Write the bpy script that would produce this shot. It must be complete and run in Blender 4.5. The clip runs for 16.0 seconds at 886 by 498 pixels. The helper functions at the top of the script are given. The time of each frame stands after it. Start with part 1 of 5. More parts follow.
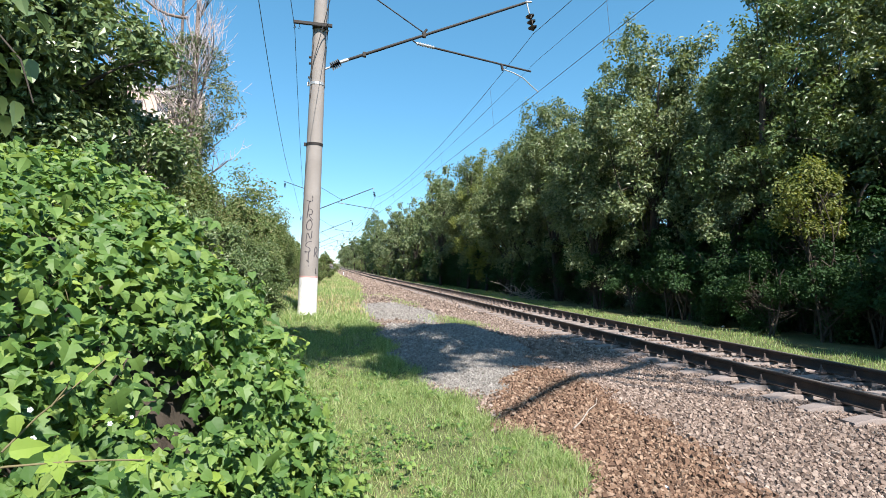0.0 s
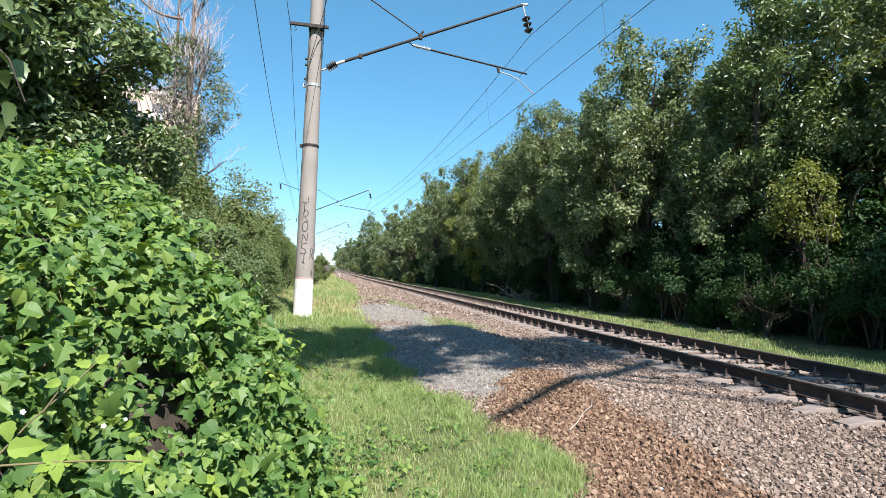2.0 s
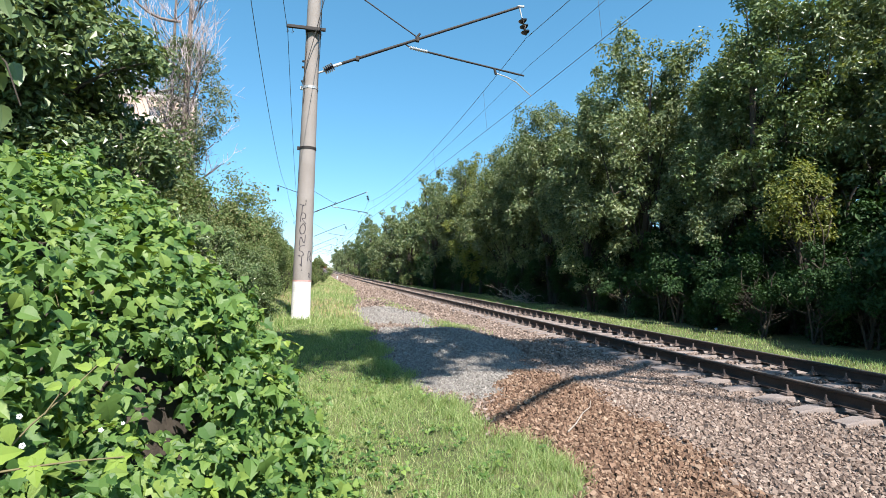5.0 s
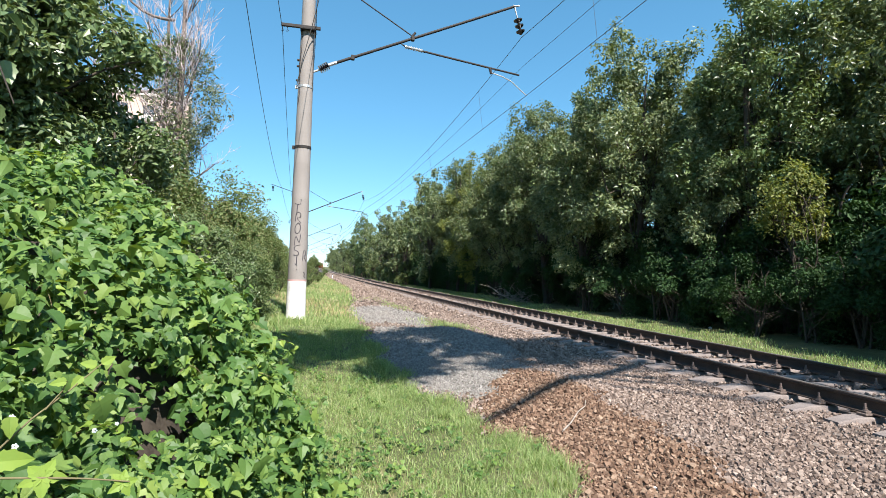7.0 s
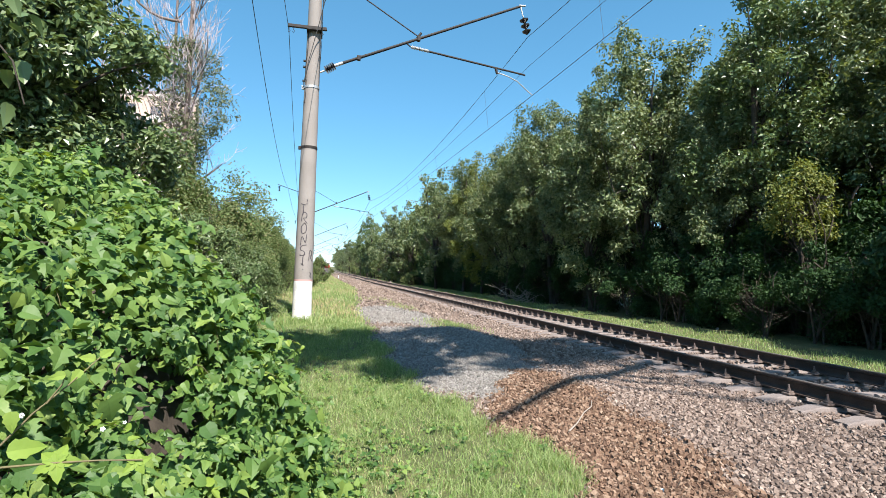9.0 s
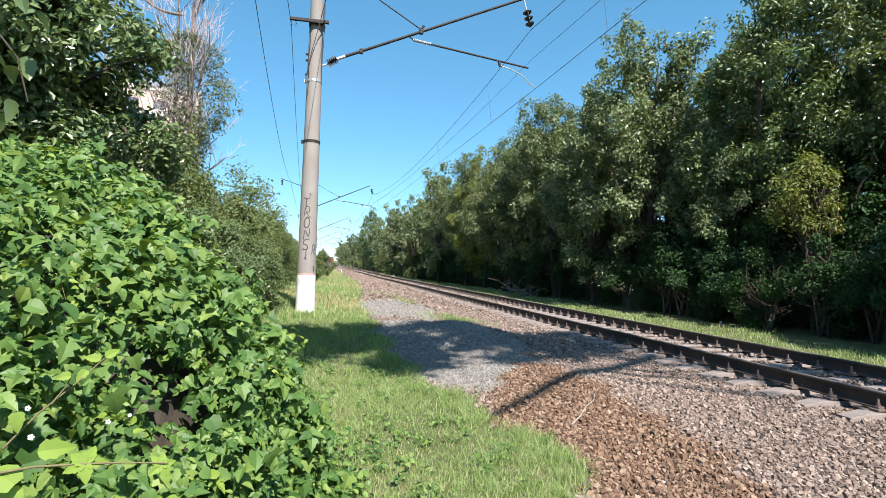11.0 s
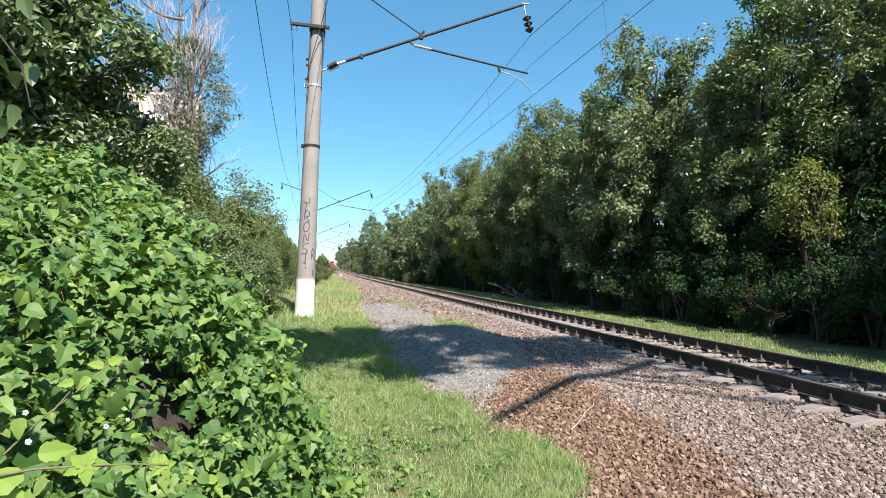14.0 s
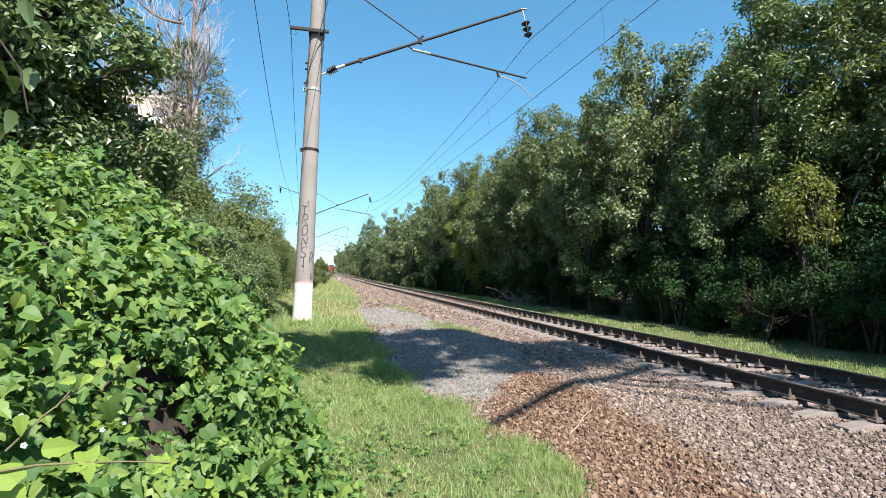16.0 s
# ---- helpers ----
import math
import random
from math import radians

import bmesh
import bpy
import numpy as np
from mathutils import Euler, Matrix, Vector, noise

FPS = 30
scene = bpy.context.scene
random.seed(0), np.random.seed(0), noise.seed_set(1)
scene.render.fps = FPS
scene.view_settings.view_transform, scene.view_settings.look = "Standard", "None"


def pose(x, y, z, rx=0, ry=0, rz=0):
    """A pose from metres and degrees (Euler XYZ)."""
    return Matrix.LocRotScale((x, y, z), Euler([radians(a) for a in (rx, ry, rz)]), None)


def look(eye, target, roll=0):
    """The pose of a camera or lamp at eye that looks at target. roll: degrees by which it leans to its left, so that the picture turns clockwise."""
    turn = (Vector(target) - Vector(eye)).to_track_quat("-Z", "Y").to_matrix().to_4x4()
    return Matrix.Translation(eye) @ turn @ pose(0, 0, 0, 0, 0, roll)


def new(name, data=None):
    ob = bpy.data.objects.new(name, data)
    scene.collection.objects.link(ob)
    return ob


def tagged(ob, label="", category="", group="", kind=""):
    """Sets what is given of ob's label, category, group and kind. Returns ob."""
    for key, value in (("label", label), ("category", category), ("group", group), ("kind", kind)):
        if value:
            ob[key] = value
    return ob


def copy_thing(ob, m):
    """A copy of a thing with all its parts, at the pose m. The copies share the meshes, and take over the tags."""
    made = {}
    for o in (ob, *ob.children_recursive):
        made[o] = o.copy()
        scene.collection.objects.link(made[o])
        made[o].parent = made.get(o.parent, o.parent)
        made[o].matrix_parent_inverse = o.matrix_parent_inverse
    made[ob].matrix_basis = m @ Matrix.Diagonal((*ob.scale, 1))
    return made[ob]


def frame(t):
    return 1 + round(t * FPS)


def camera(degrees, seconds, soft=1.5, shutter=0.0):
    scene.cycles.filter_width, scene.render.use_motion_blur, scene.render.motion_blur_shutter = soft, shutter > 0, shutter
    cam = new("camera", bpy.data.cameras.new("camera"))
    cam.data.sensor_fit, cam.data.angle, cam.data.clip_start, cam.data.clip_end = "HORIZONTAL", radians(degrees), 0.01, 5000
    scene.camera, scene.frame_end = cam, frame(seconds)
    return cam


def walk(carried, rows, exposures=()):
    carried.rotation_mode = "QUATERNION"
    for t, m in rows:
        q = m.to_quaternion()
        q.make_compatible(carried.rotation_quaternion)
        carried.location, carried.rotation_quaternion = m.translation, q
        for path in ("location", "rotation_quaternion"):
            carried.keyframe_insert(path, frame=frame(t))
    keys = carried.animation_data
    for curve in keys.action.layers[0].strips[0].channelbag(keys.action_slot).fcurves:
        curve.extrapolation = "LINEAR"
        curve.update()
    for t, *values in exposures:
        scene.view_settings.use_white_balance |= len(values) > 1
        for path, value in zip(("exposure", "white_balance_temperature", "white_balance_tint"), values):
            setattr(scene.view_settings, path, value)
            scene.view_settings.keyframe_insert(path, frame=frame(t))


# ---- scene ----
cam = camera(80.87, 16.0, soft=0.85)
EYE = (0.0, 0.0, 1.6)


def aim(yaw, pitch, roll):
    """Hand-held camera at EYE: yaw to the right of the track, pitch up, lean to the left, in degrees."""
    y, p = radians(yaw), radians(pitch)
    way = Vector((math.sin(y) * math.cos(p), math.cos(y) * math.cos(p), math.sin(p)))
    return look(EYE, Vector(EYE) + way, roll)


TURNS = [
    (0, 12.320, 2.193, 1.031),
    (0.5, 12.405, 2.212, 1.019),
    (1, 12.578, 2.215, 1.063),
    (1.5, 12.684, 2.250, 1.014),
    (2, 12.763, 2.400, 1.110),
    (2.5, 12.811, 2.478, 1.147),
    (3, 12.753, 2.537, 1.007),
    (3.5, 12.829, 2.563, 1.009),
    (4, 12.821, 2.631, 0.947),
    (6.5, 13.414, 2.565, 0.778),
    (7, 13.506, 2.544, 0.796),
    (7.5, 13.560, 2.405, 0.755),
    (8, 13.322, 2.375, 0.845),
    (8.5, 13.146, 2.462, 0.836),
    (9, 12.874, 2.548, 0.864),
    (11.5, 12.511, 1.796, 0.900),
    (12, 12.460, 1.849, 0.971),
    (12.5, 12.548, 1.958, 0.956),
    (13, 12.586, 2.144, 1.005),
    (13.5, 12.624, 2.292, 0.942),
    (14, 12.614, 2.377, 0.956),
    (14.5, 12.690, 2.564, 0.884),
    (15, 12.680, 2.703, 0.933),
    (15.5, 12.674, 2.759, 1.009),
    (16, 12.788, 2.814, 1.129),
]
walk(cam, [(t, aim(y, p, r)) for t, y, p, r in TURNS])

# ---- light ----
# sun high behind the camera, almost in line with the track
SUN_EL = 50.0
SUN_FROM = Vector((0.18, -0.984, 0.0))
sun_data = bpy.data.lights.new("sun", "SUN")
sun_data.energy, sun_data.angle, sun_data.color = 5.0, radians(0.53), (1.0, 0.95, 0.87)
sun_ob = new("sun", sun_data)
up_way = (SUN_FROM * math.cos(radians(SUN_EL)) + Vector((0, 0, math.sin(radians(SUN_EL))))).normalized()
sun_ob.matrix_world = look(up_way * 60, (0, 0, 0))
world = bpy.data.worlds.new("sky")
scene.world = world
world.use_nodes = True
wn = world.node_tree.nodes
sky = wn.new("ShaderNodeTexSky")
sky.sky_type, sky.sun_disc = "NISHITA", False
sky.sun_elevation, sky.sun_rotation = radians(SUN_EL), math.atan2(SUN_FROM.x, SUN_FROM.y)
sky.altitude, sky.air_density, sky.dust_density, sky.ozone_density = 100, 0.8, 0.3, 7.0
rich = wn.new("ShaderNodeHueSaturation")
rich.inputs["Saturation"].default_value, rich.inputs["Hue"].default_value = 1.27, 0.483
even = wn.new("ShaderNodeGamma")
even.inputs["Gamma"].default_value = 0.7
world.node_tree.links.new(sky.outputs[0], even.inputs["Color"])
world.node_tree.links.new(even.outputs[0], rich.inputs["Color"])
world.node_tree.links.new(rich.outputs[0], wn["Background"].inputs[0])
wn["Background"].inputs[1].default_value = 0.164
scene.view_settings.exposure = 1.12

# ---- materials ----


def mat(name, colors, rough=0.8, scale=6.0, bump=0.3, fine=60.0, metal=0.0, island=0.0, through_light=0.0, spec=0.4, coords="Object", bump_dist=0.01, by_object=False):
    """Procedural surface: a ramp over two scales of noise, roughness and bump; leaves get light through them."""
    m = bpy.data.materials.new(name)
    m.use_nodes = True
    nt = m.node_tree
    n, ln = nt.nodes, nt.links
    b = n["Principled BSDF"]
    tc = n.new("ShaderNodeTexCoord")
    big, small = n.new("ShaderNodeTexNoise"), n.new("ShaderNodeTexNoise")
    for tex, s in ((big, scale), (small, fine)):
        tex.inputs["Scale"].default_value, tex.inputs["Detail"].default_value = s, 5
        ln.new(tc.outputs[coords], tex.inputs["Vector"])
    mix = n.new("ShaderNodeMath")
    mix.operation = "MULTIPLY_ADD"
    ln.new(small.outputs["Fac"], mix.inputs[0])
    mix.inputs[1].default_value = 0.5
    half = n.new("ShaderNodeMath")
    half.operation = "MULTIPLY"
    half.inputs[1].default_value = 0.5
    ln.new(big.outputs["Fac"], half.inputs[0])
    ln.new(half.outputs[0], mix.inputs[2])
    fac = mix.outputs[0]
    if island:
        geo = n.new("ShaderNodeNewGeometry")
        span = n.new("ShaderNodeMix")
        span.inputs[0].default_value = island
        ln.new(fac, span.inputs[2])
        if by_object:
            geo = n.new("ShaderNodeObjectInfo")
        ln.new(geo.outputs["Random" if by_object else "Random Per Island"], span.inputs[3])
        fac = span.outputs[0]
    ramp = n.new("ShaderNodeValToRGB")
    el = ramp.color_ramp.elements
    lo, hi = (0.05, 0.95) if island else (0.3, 0.7)
    for i, c in enumerate(colors):
        p = lo + (hi - lo) * i / max(1, len(colors) - 1)
        e = el[i] if i < 2 else el.new(p)
        e.position = p
        e.color = (*c, 1)
    ln.new(fac, ramp.inputs[0])
    ln.new(ramp.outputs[0], b.inputs["Base Color"])
    b.inputs["Roughness"].default_value, b.inputs["Metallic"].default_value = rough, metal
    b.inputs["Specular IOR Level"].default_value = spec
    if bump:
        bn = n.new("ShaderNodeBump")
        bn.inputs["Strength"].default_value, bn.inputs["Distance"].default_value = bump, bump_dist
        ln.new(mix.outputs[0], bn.inputs["Height"])
        ln.new(bn.outputs[0], b.inputs["Normal"])
    if through_light:
        tr, ms = n.new("ShaderNodeBsdfTranslucent"), n.new("ShaderNodeMixShader")
        hue = n.new("ShaderNodeMix")
        hue.data_type, hue.blend_type = "RGBA", "MULTIPLY"
        hue.inputs[0].default_value = 1.0
        ln.new(ramp.outputs[0], hue.inputs[6])
        hue.inputs[7].default_value = (1.5, 1.35, 0.5, 1)
        ln.new(hue.outputs[2], tr.inputs[0])
        ms.inputs[0].default_value = through_light
        ln.new(b.outputs[0], ms.inputs[1])
        ln.new(tr.outputs[0], ms.inputs[2])
        ln.new(ms.outputs[0], n["Material Output"].inputs[0])
    return m


M_CONCRETE = mat("pole_concrete", [(0.21, 0.185, 0.172), (0.31, 0.278, 0.262)], 0.85, 1.6, 0.25, 50)
M_WHITE = mat("whitewash", [(0.40, 0.38, 0.36), (0.74, 0.73, 0.72), (0.80, 0.79, 0.78)], 0.8, 5, 0.25, 60)
M_PINK = mat("faded_red_paint", [(0.45, 0.22, 0.21), (0.55, 0.36, 0.34)], 0.8, 9, 0.2)
M_INK = mat("black_spray_paint", [(0.035, 0.03, 0.04), (0.09, 0.08, 0.09)], 0.7, 30, 0.0)
M_STEEL = mat("weathered_dark_steel", [(0.012, 0.010, 0.010), (0.035, 0.027, 0.025)], 0.7, 9, 0.2)
M_ZINC = mat("galvanised_steel", [(0.42, 0.42, 0.42), (0.55, 0.55, 0.55)], 0.45, 12, 0.15, metal=0.6)
M_GLAZE = mat("brown_black_glazed_porcelain", [(0.012, 0.01, 0.012), (0.03, 0.022, 0.02)], 0.2, 9, 0.0, spec=0.6)
M_WIRE = mat("oxidised_copper_wire", [(0.05, 0.05, 0.055), (0.09, 0.085, 0.08)], 0.6, 6, 0.0)
M_RAIL = mat("rusty_rail_steel", [(0.022, 0.016, 0.014), (0.05, 0.033, 0.026), (0.075, 0.048, 0.036)], 0.75, 5, 0.5, 90)
M_RAILTOP = mat("worn_rail_head", [(0.11, 0.095, 0.09), (0.2, 0.18, 0.17)], 0.5, 3, 0.1, metal=0.4)
M_SLEEPER = mat("stained_sleeper_concrete", [(0.125, 0.10, 0.092), (0.21, 0.172, 0.158), (0.26, 0.217, 0.202)], 0.9, 4, 0.5, 70)
M_BOLT = mat("rusty_fastening_steel", [(0.07, 0.05, 0.045), (0.2, 0.15, 0.13)], 0.7, 20, 0.3)
M_STONE = mat("crushed_stone", [(0.088, 0.062, 0.051), (0.172, 0.124, 0.101), (0.245, 0.182, 0.150), (0.37, 0.295, 0.25)], 0.92, 8, 0.6, 70, island=0.75)
M_BROWN = mat("rust_brown_crushed_stone", [(0.060, 0.034, 0.023), (0.135, 0.078, 0.051), (0.21, 0.13, 0.088), (0.33, 0.235, 0.17)], 0.92, 8, 0.6, 70, island=0.75)
M_STONE_ONE = mat("crushed_stone_single", [(0.088, 0.062, 0.051), (0.172, 0.124, 0.101), (0.245, 0.182, 0.150), (0.37, 0.295, 0.25)], 0.92, 2, 0.6, 9, island=0.75, by_object=True)
M_BROWN_ONE = mat("rust_brown_stone_single", [(0.060, 0.034, 0.023), (0.135, 0.078, 0.051), (0.21, 0.13, 0.088), (0.33, 0.235, 0.17)], 0.92, 2, 0.6, 9, island=0.75, by_object=True)
M_PALE = mat("pale_fine_gravel", [(0.13, 0.118, 0.108), (0.24, 0.218, 0.20), (0.36, 0.33, 0.305)], 0.92, 8, 0.5, 70, island=0.75)
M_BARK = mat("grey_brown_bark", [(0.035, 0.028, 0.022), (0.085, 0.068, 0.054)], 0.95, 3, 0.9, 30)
M_DEADBARK = mat("bare_grey_pink_bark", [(0.40, 0.32, 0.33), (0.66, 0.57, 0.58)], 0.9, 3, 0.6, 30)
M_GREYBARK = mat("brown_grey_bark", [(0.10, 0.075, 0.065), (0.26, 0.20, 0.18)], 0.92, 3, 0.7, 30)
M_STEM = mat("brown_green_stem", [(0.10, 0.08, 0.04), (0.20, 0.17, 0.08)], 0.8, 6, 0.2)
IVY_COLOURS = [(0.038, 0.092, 0.021), (0.076, 0.152, 0.037), (0.130, 0.217, 0.052), (0.24, 0.315, 0.072)]
M_IVY = mat("creeper_leaf", IVY_COLOURS, 0.52, 3, 0.35, 45, island=0.7, through_light=0.3, spec=0.4)
M_IVY_ONE = mat("creeper_leaf_single", IVY_COLOURS, 0.52, 3, 0.3, 12, island=0.7, through_light=0.3, spec=0.4, by_object=True)
M_TREE_A = mat("broad_tree_leaf", [(0.05, 0.080, 0.030), (0.098, 0.138, 0.054), (0.165, 0.205, 0.092), (0.30, 0.335, 0.20)], 0.4, 2, 0.0, 20, island=0.7, through_light=0.25, spec=0.5)
M_TREE_B = mat("dark_tree_leaf", [(0.05, 0.088, 0.03), (0.105, 0.155, 0.056), (0.21, 0.26, 0.12)], 0.33, 2, 0.0, 20, island=0.7, through_light=0.2, spec=0.5)
# undergrowth leaf with the wood's shade put into its colour
M_SHADED_THICKET = mat("undergrowth_leaf_shade_dark", [(0.010, 0.034, 0.009), (0.022, 0.058, 0.014), (0.04, 0.085, 0.022)], 0.6, 2, 0.0, 20, island=0.7, through_light=0.15, spec=0.3)
M_TREE_Y = mat("yellowing_tree_leaf", [(0.07, 0.105, 0.02), (0.15, 0.18, 0.04), (0.26, 0.27, 0.08)], 0.5, 2, 0.0, 20, island=0.7, through_light=0.35)
M_BUSH = mat("dusty_bush_leaf", [(0.05, 0.085, 0.022), (0.095, 0.145, 0.042), (0.155, 0.195, 0.075), (0.22, 0.20, 0.10)], 0.6, 2, 0.0, 20, island=0.75, through_light=0.25)
M_GRASS = mat("grass_blade", [(0.095, 0.165, 0.045), (0.185, 0.28, 0.088), (0.30, 0.38, 0.155), (0.54, 0.52, 0.33)], 0.6, 1.2, 0.0, 20, island=0.65, through_light=0.3)
M_GREYLEAF = mat("grey_green_leaf", [(0.06, 0.085, 0.04), (0.12, 0.145, 0.075), (0.20, 0.21, 0.12)], 0.55, 2, 0.0, 20, island=0.7, through_light=0.2)
M_YOUNG = mat("young_bramble_leaf", [(0.10, 0.19, 0.03), (0.19, 0.28, 0.045), (0.30, 0.36, 0.07)], 0.5, 3, 0.15, 40, island=0.6, through_light=0.3)
M_STRAW = mat("straw", [(0.35, 0.26, 0.12), (0.5, 0.42, 0.24)], 0.8, 5, 0.0, 20, island=0.6)
M_DRYWOOD = mat("dry_dead_wood", [(0.20, 0.16, 0.13), (0.38, 0.33, 0.29)], 0.9, 9, 0.4)
M_PLASTER = mat("peach_building_panel", [(0.55, 0.40, 0.33), (0.64, 0.48, 0.40)], 0.9, 0.4, 0.1, 6)
M_PALEBAND = mat("cream_building_panel", [(0.62, 0.56, 0.50), (0.70, 0.64, 0.58)], 0.9, 0.4, 0.1, 6)
M_PANE = mat("dark_window_glass", [(0.03, 0.035, 0.04), (0.06, 0.07, 0.08)], 0.12, 2, 0.0, spec=0.7)
M_TRED = mat("red_train_paint", [(0.38, 0.008, 0.018), (0.46, 0.014, 0.024)], 0.4, 3, 0.0)
M_TWHITE = mat("white_train_paint", [(0.72, 0.72, 0.73), (0.82, 0.82, 0.83)], 0.4, 3, 0.0)
M_TGREY = mat("grey_running_gear", [(0.05, 0.05, 0.05), (0.1, 0.1, 0.1)], 0.7, 3, 0.1)
M_LITTER = mat("white_litter", [(0.7, 0.7, 0.72), (0.85, 0.85, 0.87)], 0.6, 10, 0.1)


# ---- mesh helpers ----


def mesh_np(name, verts, faces, *mats):
    """A mesh from an array of points and an array of equal faces (or a list of such arrays)."""
    me = bpy.data.meshes.new(name)
    blocks = faces if isinstance(faces, list) else [faces]
    verts = np.asarray(verts, dtype=np.float32)
    me.vertices.add(len(verts))
    me.vertices.foreach_set("co", verts.ravel())
    loops = np.concatenate([np.asarray(f, dtype=np.int32).ravel() for f in blocks])
    sizes = np.concatenate([np.full(len(f), np.asarray(f).shape[1], dtype=np.int32) for f in blocks])
    me.loops.add(len(loops))
    me.loops.foreach_set("vertex_index", loops)
    me.polygons.add(len(sizes))
    me.polygons.foreach_set("loop_start", np.concatenate([[0], np.cumsum(sizes)[:-1]]).astype(np.int32))
    me.polygons.foreach_set("loop_total", sizes)
    for m in mats:
        me.materials.append(m)
    me.update(calc_edges=True)
    me.validate()
    me.polygons.foreach_set("use_smooth", np.zeros(len(me.polygons), dtype=bool))
    return me


def part(name, data, material=None, parent=None, label="", smooth=False):
    """Links a bmesh or mesh as one object, under a thing or a part."""
    if isinstance(data, bmesh.types.BMesh):
        me = bpy.data.meshes.new(name)
        bmesh.ops.recalc_face_normals(data, faces=data.faces)
        data.to_mesh(me)
        data.free()
        data = me
    if material and not data.materials:
        data.materials.append(material)
    if smooth:
        data.polygons.foreach_set("use_smooth", np.ones(len(data.polygons), dtype=bool))
    ob = new(name, data)
    if parent:
        ob.parent = parent
    if label:
        tagged(ob, label)
    return ob


def box(bm, x0, x1, y0, y1, z0, z1, bevel=0.0):
    r = bmesh.ops.create_cube(bm, size=1.0)
    bmesh.ops.transform(bm, matrix=Matrix.Translation(((x0 + x1) / 2, (y0 + y1) / 2, (z0 + z1) / 2)) @ Matrix.Diagonal((x1 - x0, y1 - y0, z1 - z0, 1)), verts=r["verts"])
    if bevel:
        edges = list({e for v in r["verts"] for e in v.link_edges})
        bmesh.ops.bevel(bm, geom=edges, offset=bevel, segments=2, affect="EDGES", profile=0.5)
    return bm


def rod(bm, a, b, r0, r1=None, sides=10):
    """A tapered round bar from a to b."""
    a, b = Vector(a), Vector(b)
    r1 = r0 if r1 is None else r1
    m = Matrix.Translation((a + b) / 2) @ (b - a).to_track_quat("Z", "Y").to_matrix().to_4x4()
    bmesh.ops.create_cone(bm, cap_ends=True, segments=sides, radius1=r0, radius2=r1, depth=(b - a).length, matrix=m)
    return bm


def tube_np(paths, sides=6):
    """Joined tubes; each path is an array of rows x, y, z, radius."""
    vs, fs, base = [], [], 0
    ring = np.arange(sides) * 2 * math.pi / sides
    for p in paths:
        p = np.asarray(p, dtype=float)
        c, r = p[:, :3], p[:, 3]
        d = np.gradient(c, axis=0)
        d /= np.linalg.norm(d, axis=1)[:, None] + 1e-9
        ref = np.where(np.abs(d[:, 2:3]) > 0.9, np.array([[1.0, 0, 0]]), np.array([[0, 0, 1.0]]))
        u = np.cross(d, ref)
        u /= np.linalg.norm(u, axis=1)[:, None] + 1e-9
        w = np.cross(d, u)
        v = c[:, None] + r[:, None, None] * (np.cos(ring)[None, :, None] * u[:, None] + np.sin(ring)[None, :, None] * w[:, None])
        vs.append(v.reshape(-1, 3))
        k = len(p)
        i = np.arange(k - 1)[:, None] * sides + np.arange(sides)[None]
        j = np.arange(k - 1)[:, None] * sides + (np.arange(sides)[None] + 1) % sides
        fs.append(np.stack([i, j, j + sides, i + sides], -1).reshape(-1, 4) + base)
        base += k * sides
    return np.concatenate(vs), np.concatenate(fs)


def sstep(a, b, x):
    t = np.clip((np.asarray(x, dtype=float) - a) / (b - a), 0, 1)
    return t * t * (3 - 2 * t)


# outlines of leaves: along the leaf, across it, lift; fanned round the first point
LEAF_KITE = np.array([(0, 0, 0), (0.42, 0.26, 0.07), (1, 0, -0.10), (0.42, -0.26, 0.07)])
LEAF_KITE_F = np.array([(0, 1, 2), (0, 2, 3)])


def folded_leaf(edge, fold=0.16, droop=0.14):
    """A toothed leaf of rows (along, half width), creased along its midrib, its tip hanging: points and triangles."""
    e = np.array(edge, dtype=float)
    k = len(e)
    mid = np.linspace(0, 1, k)
    sag = -droop * mid ** 2
    v = np.concatenate([np.column_stack([mid, np.zeros(k), sag]), np.column_stack([e[:, 0], e[:, 1], -droop * e[:, 0] ** 2 + fold * e[:, 1]]), np.column_stack([e[:, 0], -e[:, 1], -droop * e[:, 0] ** 2 + fold * e[:, 1]])])
    f = []
    for i in range(k - 1):
        near, far = (i, k + i, 2 * k + i), (i + 1, k + i + 1, 2 * k + i + 1)
        if i:
            f += [(near[0], far[1] if i < k - 2 else far[0], near[1]), (near[0], near[2], far[2] if i < k - 2 else far[0])]
        if i < k - 2:
            f += [(near[0], far[0], far[1]), (near[0], far[2], far[0])]
    return v, np.array(f)


LEAF_TOOTHED = folded_leaf([(0, 0), (0.06, 0.20), (0.22, 0.33), (0.30, 0.28), (0.48, 0.33), (0.56, 0.24), (0.76, 0.17), (1, 0)], 0.35, 0.22)
LEAF_HOP = folded_leaf([(0, 0), (-0.14, 0.30), (0.12, 0.60), (0.30, 0.30), (0.55, 0.44), (0.62, 0.22), (0.80, 0.12), (1, 0)], 0.28, 0.25)
LEAF_ROUND = folded_leaf([(0, 0), (-0.04, 0.26), (0.16, 0.42), (0.40, 0.44), (0.66, 0.30), (0.84, 0.12), (1, 0)], 0.30, 0.28)


